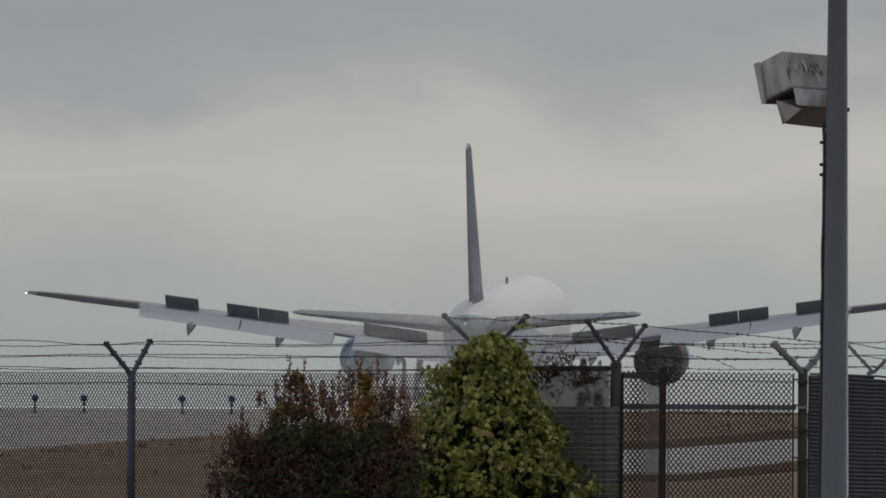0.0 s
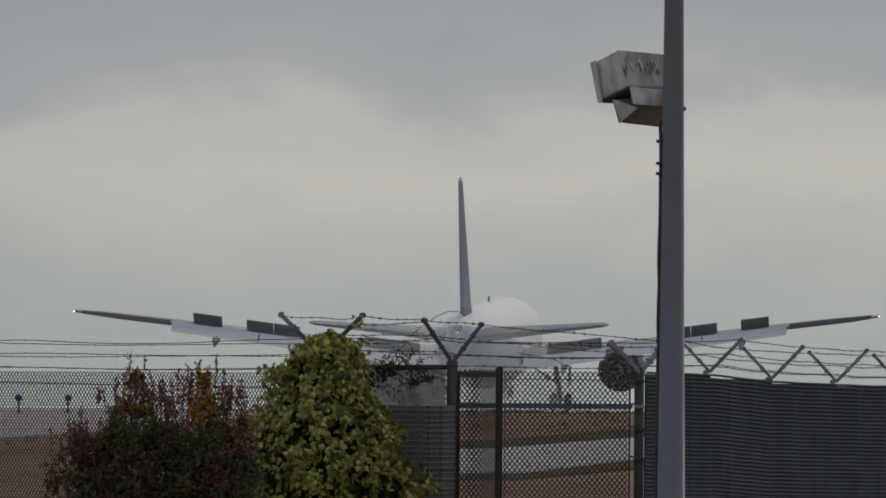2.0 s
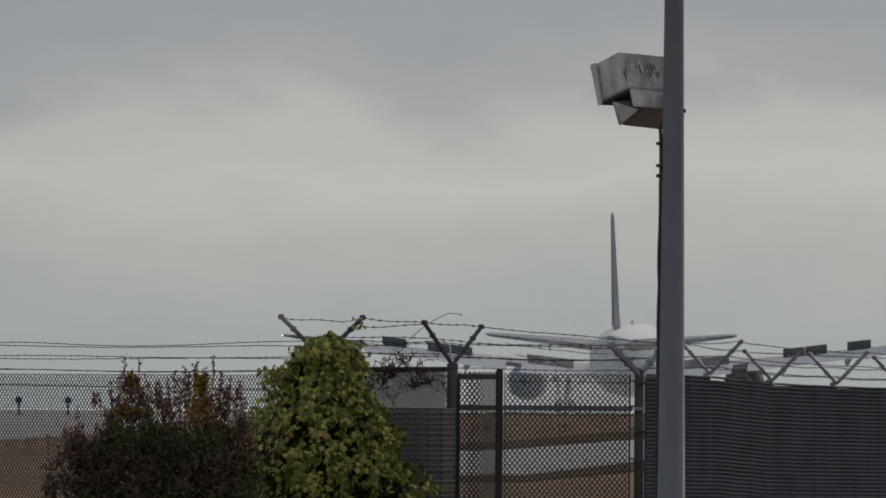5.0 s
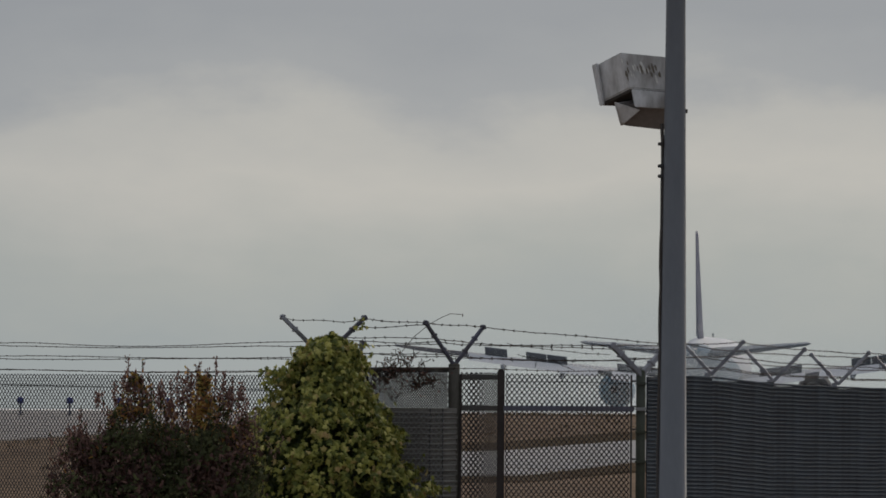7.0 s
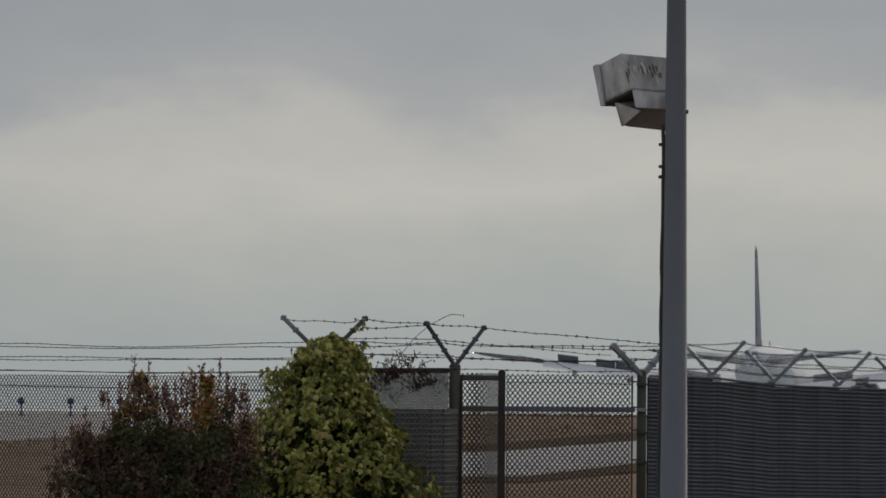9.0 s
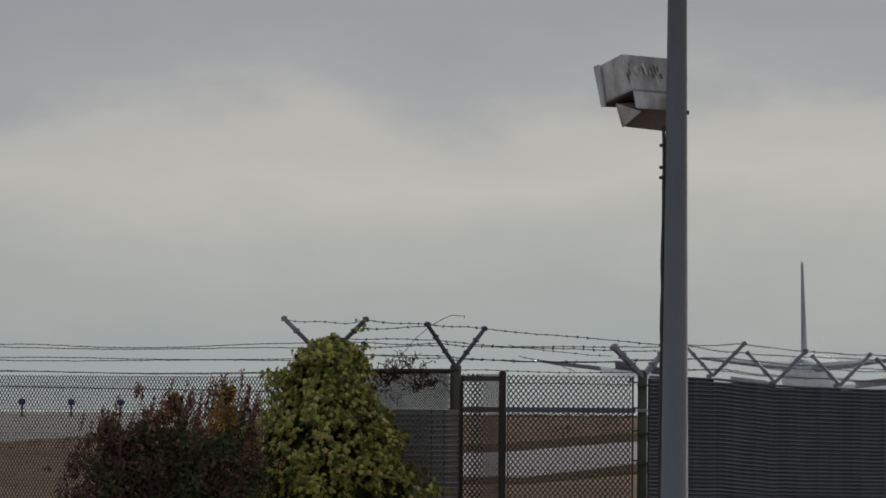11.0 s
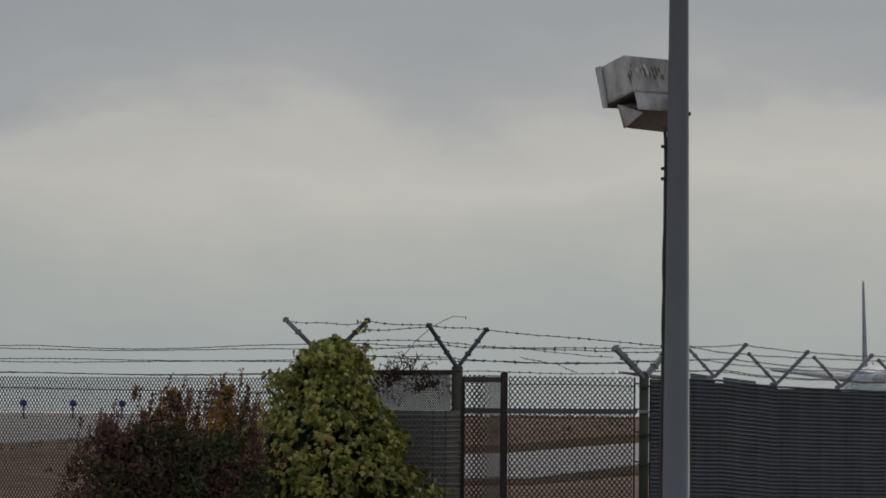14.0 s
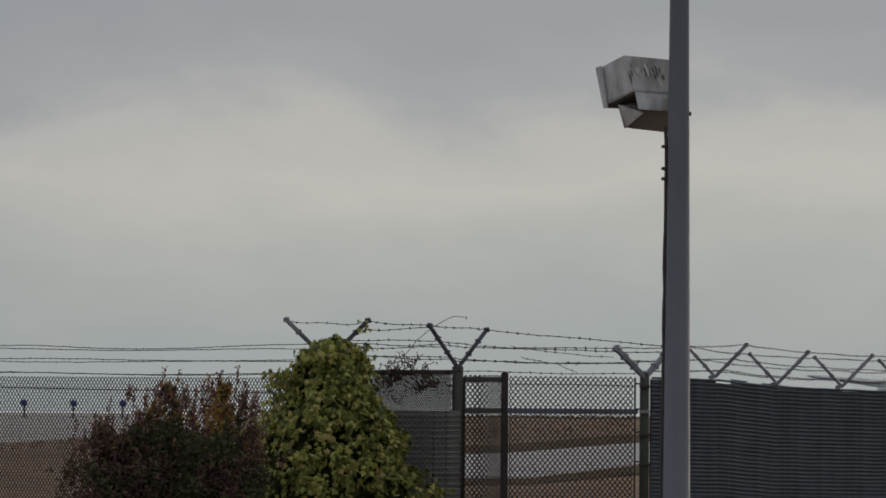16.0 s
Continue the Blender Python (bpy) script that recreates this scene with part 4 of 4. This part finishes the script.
# ---------------------------------------------------------------- airliner
def wing_solid(stations, side):
    """A lifting surface from (x, leading y, trailing y, z, thickness) stations."""
    bm = bmesh.new()
    shape = [(0.0, 0.0), (0.04, 0.45), (0.15, 0.8), (0.35, 1.0), (0.65, 0.7), (0.9, 0.22), (1.0, 0.03)]
    rings = []
    for x, ly, ty, z, th in stations:
        up = [(ly + (ty - ly) * s, z + th * 0.5 * h) for s, h in shape]
        dn = [(ly + (ty - ly) * s, z - th * 0.5 * h) for s, h in reversed(shape[1:])]
        rings.append([bm.verts.new((side * x, yy, zz)) for yy, zz in up + dn])
    k = len(rings[0])
    for a, b in zip(rings, rings[1:]):
        for j in range(k):
            bm.faces.new((a[j], a[(j + 1) % k], b[(j + 1) % k], b[j]))
    bm.faces.new(rings[0])
    bm.faces.new(rings[-1])
    bmesh.ops.recalc_face_normals(bm, faces=bm.faces)
    return bm


WING = [(2.4, 10.0, -5.0, 3.75, 1.5), (6.0, 6.6, -5.2, 4.16, 1.15), (10.0, 3.4, -5.4, 4.78, 0.85), (16.0, -0.4, -6.8, 5.66, 0.55),
        (23.0, -4.9, -8.6, 6.66, 0.50), (27.8, -8.4, -10.6, 7.32, 0.42), (29.7, -11.4, -12.3, 7.65, 0.22)]


def wing_at(x):
    xs = [s[0] for s in WING]
    return [float(np.interp(x, xs, [s[i] for s in WING])) for i in (1, 2, 3, 4)]


# base and axis of the rudder's hinge
RUDDER_HINGE = pose(0, -25.4, 7.85, 25.9)
STROBE_SEAT = (0, -31.0, 6.92)


def build_airliner():
    thing = empty("airliner")
    legs, wings = [], []
    tagged(thing, "white twin-engine wide-body airliner rolling out with spoilers raised", "airliner")
    fus = [(28.6, 0.15, -1.1), (28.2, 0.7, -0.95), (27.0, 1.45, -0.6), (25.0, 2.2, -0.3), (22.0, 2.8, -0.05), (18.0, 2.98, 0), (-8.0, 2.98, 0),
           (-14.0, 2.80, 0.18), (-20.0, 2.25, 0.62), (-25.0, 1.55, 1.15), (-28.5, 0.95, 1.55), (-30.6, 0.45, 1.8), (-31.0, 0.2, 1.85)]
    body = part("fuselage", lathe(fus, 40, centre=(0, 0, 4.9)), M_WHITE, thing, "white upper fuselage", True)
    # lower hull's blue-grey paints in the shade of the underside
    lower = [(y, r * 1.008, dz) for y, r, dz in fus[2:]]
    bm = lathe(lower, 40, centre=(0, 0, 4.9))
    bmesh.ops.bisect_plane(bm, geom=bm.verts[:] + bm.edges[:] + bm.faces[:], plane_co=(0, -8, 5.15), plane_no=(0, 0.09, 1), clear_outer=True)
    part("lower_hull", bm, M_BELLY, thing, "blue-grey lower hull, underside shade in its colour", True)
    part("belly_fairing", lathe([(12, 0.3, 0), (10, 1.8, 0), (6, 2.7, 0), (-4, 2.8, 0), (-8, 1.9, 0), (-11, 0.3, 0)], 28, centre=(0, 0, 3.3), squash=0.62), M_BELLY, thing, smooth=True)
    # fin, built flat and stood up
    stand = Matrix.Translation((0, 0, 7.35)) @ Matrix.Rotation(-math.pi / 2, 4, "Y")
    bm = wing_solid([(0, -17.9, -25.2, 0, 0.62), (1.2, -19.7, -25.7, 0, 0.55), (10.1, -27.4, -29.95, 0, 0.22), (10.5, -28.3, -30.1, 0, 0.12)], 1)
    bmesh.ops.transform(bm, matrix=stand, verts=bm.verts)
    part("fin", bm, M_FIN, thing, "slate-blue tail fin", True)
    bm = wing_solid([(0.5, -25.35, -28.05, 0, 0.30), (5.2, -27.6, -29.6, 0, 0.22), (10.0, -29.9, -31.1, 0, 0.13), (10.4, -30.05, -31.15, 0, 0.09)], 1)
    bmesh.ops.transform(bm, matrix=RUDDER_HINGE.inverted() @ stand, verts=bm.verts)
    rudder = part("rudder", bm, M_FIN, thing, "slate-blue rudder", True)
    rudder.matrix_basis = RUDDER_HINGE
    part("antenna", box(0.12, 0.7, 0.5, (0, 2.0, 8.05), 0.03), M_SPOILER, thing)
    for s in (-1, 1):
        part("tailplane", wing_solid([(0.6, -21.5, -28.0, 6.15, 1.15), (5.2, -24.8, -29.2, 6.66, 0.75), (10.5, -28.2, -30.6, 7.18, 0.36), (10.9, -29.2, -30.8, 7.23, 0.13)], s), M_STAB, thing, "grey tailplane", True)
        wing = part("wing", wing_solid(WING, s), M_WING, thing, "grey swept wing", True)
        wings.append((wing, s))
        # flaps, hung behind and below the trailing edge
        for x0, x1 in ((3.1, 9.2), (10.6, 16.4), (16.5, 22.8)):
            bm = bmesh.new()
            rows = []
            for x in (x0, x1):
                ly, ty, z, th = wing_at(x)
                c = 2.9 - 0.055 * x
                for (dy, dz) in ((0.5, -0.10), (-0.2, 0.12), (-c * 0.55, -0.30), (-c, -0.78 + 0.010 * x), (-c * 0.5, -0.56), (0.2, -0.32)):
                    rows.append(bm.verts.new((s * x, ty + dy, z + dz)))
            for j in range(6):
                bm.faces.new((rows[j], rows[(j + 1) % 6], rows[6 + (j + 1) % 6], rows[6 + j]))
            bm.faces.new(rows[:6])
            bm.faces.new(list(reversed(rows[6:])))
            bmesh.ops.recalc_face_normals(bm, faces=bm.faces)
            part("flap", bm, M_FLAP, wing, "pale extended flap")
        bm = bmesh.new()
        rows = []
        for x, k in ((23.0, 1.0), (26.5, 0.95), (29.2, 0.6)):
            ly, ty, z, th = wing_at(x)
            for dy, dz in ((1.0, 0.24), (-0.1, 0.20), (-0.75, -0.14), (0.3, -0.20)):
                rows.append(bm.verts.new((s * x, ty + dy * k, z + dz * k)))
        for a in (0, 4):
            for j in range(4):
                bm.faces.new((rows[a + j], rows[a + (j + 1) % 4], rows[a + 4 + (j + 1) % 4], rows[a + 4 + j]))
        bm.faces.new(rows[:4])
        bm.faces.new(list(reversed(rows[8:])))
        bmesh.ops.recalc_face_normals(bm, faces=bm.faces)
        # dark aileron carries the shade of the outer wing's underside in its colour
        part("aileron", bm, M_AILERON, wing, "drooped aileron, outer wing's shade in its colour")
        for x0, x1 in ((4.7, 8.8), (13.6, 15.5), (15.55, 17.5), (19.3, 21.4)):
            bm = bmesh.new()
            rows = []
            for x in (x0, x1):
                ly, ty, z, th = wing_at(x)
                y0 = ty + 1.9
                for (dy, dz) in ((0, 0.10), (-0.75, 0.95), (-0.82, 0.90), (-0.07, 0.03)):
                    rows.append(bm.verts.new((s * x, y0 + dy, z + dz)))
            for j in range(4):
                bm.faces.new((rows[j], rows[(j + 1) % 4], rows[4 + (j + 1) % 4], rows[4 + j]))
            bm.faces.new(rows[:4])
            bm.faces.new(list(reversed(rows[4:])))
            bmesh.ops.recalc_face_normals(bm, faces=bm.faces)
            part("spoiler", bm, M_SPOILER, wing, "raised dark spoiler panel")
        for x in (6.2, 13.9, 19.5):
            ly, ty, z, th = wing_at(x)
            bm = lathe([(2.6, 0.05, 0.1), (1.6, 0.28, 0), (-0.6, 0.32, -0.10), (-2.0, 0.24, -0.38), (-3.2, 0.06, -0.75)], 12, centre=(s * x, ty, z - 0.45))
            part("flap_fairing", bm, M_SPOILER, wing, "pointed flap track fairing", True)
        part("wingtip_lamp", rod((s * 29.8, -12.3, 7.65), (s * 29.8, -12.6, 7.65), 0.03, sides=8), M_LAMP, wing, "white wingtip lamp")
        # engine
        eng = part("engine", lathe([(12.2, 1.36, 0), (12.4, 1.50, 0), (11.6, 1.64, 0), (9.0, 1.70, 0), (6.6, 1.63, 0), (5.0, 1.48, 0)], 36, centre=(s * 9.7, 0, 2.75)), M_NAC, thing, "blue-grey engine nacelle", True)
        part("fan_nozzle", lathe([(5.6, 1.47, 0), (4.85, 1.43, 0), (4.8, 1.33, 0), (5.5, 1.30, 0)], 36, centre=(s * 9.7, 0, 2.75)), M_HOT if s > 0 else M_NAC, eng, "dark exhaust nozzle" if s > 0 else "blue-grey exhaust nozzle", True)
        if s > 0:
            # dark sleeve puts the shadow at the engine's rear into its colour
            part("reverser_sleeve", lathe([(9.0, 1.71, 0), (8.6, 1.74, 0), (5.2, 1.66, 0), (4.6, 1.52, 0), (4.55, 1.1, 0)], 36, centre=(s * 9.7, 0, 2.75)), M_HOT, eng, "dark engine sleeve, reverser shadow in its colour", True)
        else:
            # added disc covers the dark opening so the engine's rear looks pale
            part("closing_disc", lathe([(5.1, 1.40, 0), (4.9, 1.38, 0), (4.70, 0.70, 0), (4.66, 0.30, 0)], 36, centre=(s * 9.7, 0, 2.75)), M_NAC, eng, "added blue-grey disc closing the engine opening", True)
        part("core_nozzle", lathe([(5.4, 1.0, 0), (4.2, 0.85, 0), (3.4, 0.66, 0), (3.35, 0.58, 0)], 28, centre=(s * 9.7, 0, 2.75)), M_HOT if s > 0 else M_NAC, eng, smooth=True)
        part("exhaust_cone", lathe([(3.6, 0.42, 0), (2.6, 0.22, 0), (2.1, 0.03, 0)], 20, centre=(s * 9.7, 0, 2.75)), M_HOT, eng, smooth=True)
        part("pylon", hexa([(s * 9.7 - 0.22, 3.0, 4.2), (s * 9.7 + 0.22, 3.0, 4.2), (s * 9.7 + 0.22, 10.0, 4.3), (s * 9.7 - 0.22, 10.0, 4.3)],
                           [(s * 9.7 - 0.2, 1.5, 4.75), (s * 9.7 + 0.2, 1.5, 4.75), (s * 9.7 + 0.2, 5.0, 4.85), (s * 9.7 - 0.2, 5.0, 4.85)], 0.03), M_WING, eng)
        # main gear
        gear = part("main_gear_leg", rod((s * 5.2, -2.0, 3.9), (s * 5.7, -2.0, 0.75), 0.22, 0.17, 14), M_GEAR, thing, "grey landing gear leg", True)
        legs.append(gear)
        part("bogie_beam", box(0.24, 2.6, 0.24, (s * 5.7, -2.0, 0.68), 0.05), M_GEAR, gear)
        part("side_brace", rod((s * 3.4, -2.0, 3.4), (s * 5.6, -2.0, 1.9), 0.09, sides=8), M_GEAR, gear, smooth=True)
        part("gear_door", box(0.06, 2.4, 1.5, (s * 6.35, -2.0, 2.6), 0.02), M_BELLY, gear)
        for dx in (-0.55, 0.55):
            for dy in (-0.78, 0.78):
                bm = bmesh.new()
                bmesh.ops.create_cone(bm, cap_ends=True, segments=26, radius1=0.66, radius2=0.66, depth=0.46,
                                      matrix=Matrix.Translation((s * 5.7 + dx, -2.0 + dy, 0.66)) @ Matrix.Rotation(math.pi / 2, 4, "Y"))
                bmesh.ops.bevel(bm, geom=[e for e in bm.edges if abs(e.verts[0].co.x - e.verts[1].co.x) < 1e-4], offset=0.11, segments=3, affect="EDGES")
                part("wheel", bm, M_TYRE, gear, "black aircraft tyre", True)
    nose = part("nose_gear_leg", rod((0, 21.5, 2.6), (0, 21.5, 0.55), 0.14, sides=12), M_GEAR, thing, "grey nose gear leg", True)
    for dx in (-0.34, 0.34):
        bm = bmesh.new()
        bmesh.ops.create_cone(bm, cap_ends=True, segments=24, radius1=0.5, radius2=0.5, depth=0.34,
                              matrix=Matrix.Translation((dx, 21.5, 0.5)) @ Matrix.Rotation(math.pi / 2, 4, "Y"))
        part("wheel", bm, M_TYRE, nose, "black aircraft tyre")
    part("tail_lamp", rod((0, -31.0, 6.62), (0, -31.15, 6.62), 0.05, sides=10), M_LAMP_DIM, thing, "white tail lamp")
    # flashing beacon: lens enlarged for glow, added hood swings it past the rear once
    hood = bmesh.new()
    bmesh.ops.create_cone(hood, cap_ends=False, segments=16, radius1=0.34, radius2=0.34, depth=0.36, matrix=Matrix.Rotation(math.pi / 2, 4, "X"))
    strobe = part("beacon_hood", hood, M_STAB, thing, "grey hood added to hide the beacon lens", True)
    part("beacon_back", rod((0, 0.05, 0), (0, 0.17, 0), 0.338, sides=16), M_STAB, strobe)
    part("beacon_lens", rod((0, -0.06, 0), (0, 0.045, 0), 0.26, sides=16), M_STROBE, strobe, "white flashing lens")
    return thing, legs, wings, rudder, strobe


AIRLINER, LEGS, WINGS, RUDDER, STROBE = build_airliner()


def build_haze():
    """Added haze veil: a cloud of fine white chips, thickest low behind the hull."""
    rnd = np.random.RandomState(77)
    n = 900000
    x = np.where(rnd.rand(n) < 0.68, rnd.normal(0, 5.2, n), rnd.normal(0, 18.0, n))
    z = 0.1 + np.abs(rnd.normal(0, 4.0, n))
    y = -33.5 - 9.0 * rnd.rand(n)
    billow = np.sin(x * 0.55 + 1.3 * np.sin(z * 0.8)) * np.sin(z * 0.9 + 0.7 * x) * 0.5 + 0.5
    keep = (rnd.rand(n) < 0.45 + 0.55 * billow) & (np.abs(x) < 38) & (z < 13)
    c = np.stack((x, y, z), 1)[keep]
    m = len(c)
    # each chip is small and three-sided, turned at random
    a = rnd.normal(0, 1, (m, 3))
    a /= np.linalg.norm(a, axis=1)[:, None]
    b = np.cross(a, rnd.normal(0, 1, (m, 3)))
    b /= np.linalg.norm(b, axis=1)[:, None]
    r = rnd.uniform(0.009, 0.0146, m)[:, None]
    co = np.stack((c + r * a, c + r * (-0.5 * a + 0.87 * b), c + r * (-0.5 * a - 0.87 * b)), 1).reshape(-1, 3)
    me = bpy.data.meshes.new("haze_cloud")
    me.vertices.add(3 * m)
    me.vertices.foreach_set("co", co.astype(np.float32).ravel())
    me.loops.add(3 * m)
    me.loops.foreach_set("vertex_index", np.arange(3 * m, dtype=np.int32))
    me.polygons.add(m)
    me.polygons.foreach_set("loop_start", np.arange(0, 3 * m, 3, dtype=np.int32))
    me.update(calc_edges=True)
    me.materials.append(M_HAZE)
    return tagged(new("haze_cloud", me), "thin white haze of chips added to veil the airliner", "mist", kind="stuff")


HAZE = build_haze()


def motions():
    # seconds, x, y of the ground point under the wing, nose-up angle, body lift, droop of the wings, heading, fitted to
    # the camera's view
    rows = [(0, -6.25, 880, 2.7, 0.27, 0, 4.1), (0.5, -4.1, 915, 2.6, 0.25, 0.02, 4.8), (1, -1.6, 950, 2.5, 0.22, 0.05, 4.7), (1.5, 0.88, 984, 2.35, 0.16, 0.1, 4.1),
            (2, 3.72, 1016, 2.1, 0.1, 0.45, 4.1), (3, 8.17, 1080, 1.7, 0.02, 0.95, 4.1), (3.5, 10.4, 1111, 1.5, 0, 1.25, 4.1), (4, 12.6, 1143, 1.2, 0, 1.4, 4.1),
            (5, 17.16, 1203, 0.7, 0, 1.5, 4.1), (6, 21.82, 1261, 0.2, 0, 1.5, 4.1), (7, 26.45, 1315, 0, 0, 1.5, 4.1), (8, 30.46, 1365, 0, 0, 1.5, 4.1),
            (9, 34.25, 1412, 0, 0, 1.5, 4.1), (10.5, 39.61, 1481, 0, 0, 1.5, 4.1), (12.5, 46.35, 1566, 0, 0, 1.5, 4.1), (14.5, 53.49, 1652, 0, 0, 1.5, 4.1),
            (16, 58.3, 1714, 0, 0, 1.5, 4.1)]
    walk(AIRLINER, [(t, pose(x, y, ground_z(y) + 0.04 + h + 2 * math.sin(radians(up)), up, 0, -head)) for t, x, y, up, h, d, head in rows])
    walk(HAZE, [(t, pose(x, y, ground_z(y) + 0.04, 0, 0, -head)) for t, x, y, up, h, d, head in rows])
    for leg in LEGS:
        walk(leg, [(t, pose(0, 0, -h)) for t, x, y, up, h, d, head in rows])
    for wing, side in WINGS:
        walk(wing, [(t, pose(0, 0, 0, 0, side * d, 0)) for t, x, y, up, h, d, head in rows])
    # the rudder swings over early in the roll, and the beacon flashes once
    walk(RUDDER, [(t, RUDDER_HINGE @ Matrix.Rotation(radians(a), 4, "Z")) for t, a in ((0.0, 0), (0.3, -5), (0.6, -13), (1.0, -13), (1.25, 0), (1.6, 0), (16.0, 0))])
    walk(STROBE, [(t, pose(*STROBE_SEAT, a)) for t, a in ((0.0, -86), (3.8, -86), (3.9, -86), (4.0, 0), (4.1, -86), (4.2, -86), (16.0, -86))])
    # gusts lean the boughs; their tilt away is set to fit the camera's view
    gust = [(0.0, 0.0), (2.0, 0.08), (4.0, 0.0), (6.5, -0.05), (7.5, 0.06), (8.5, -0.1), (9.2, 0.25), (10.3, 0.75), (11.3, 1.0),
            (11.7, 0.87), (13.0, 0.86), (14.0, 0.86), (15.0, 0.74), (16.0, 0.7)]
    for (bough, most), away in zip(BOUGHS, (6, 10, 32, 18, 14, 14, 10)):
        walk(bough, [(t, pose(0, 0, 0, -away * max(g, 0), g * most, 0)) for t, g in gust])


motions()
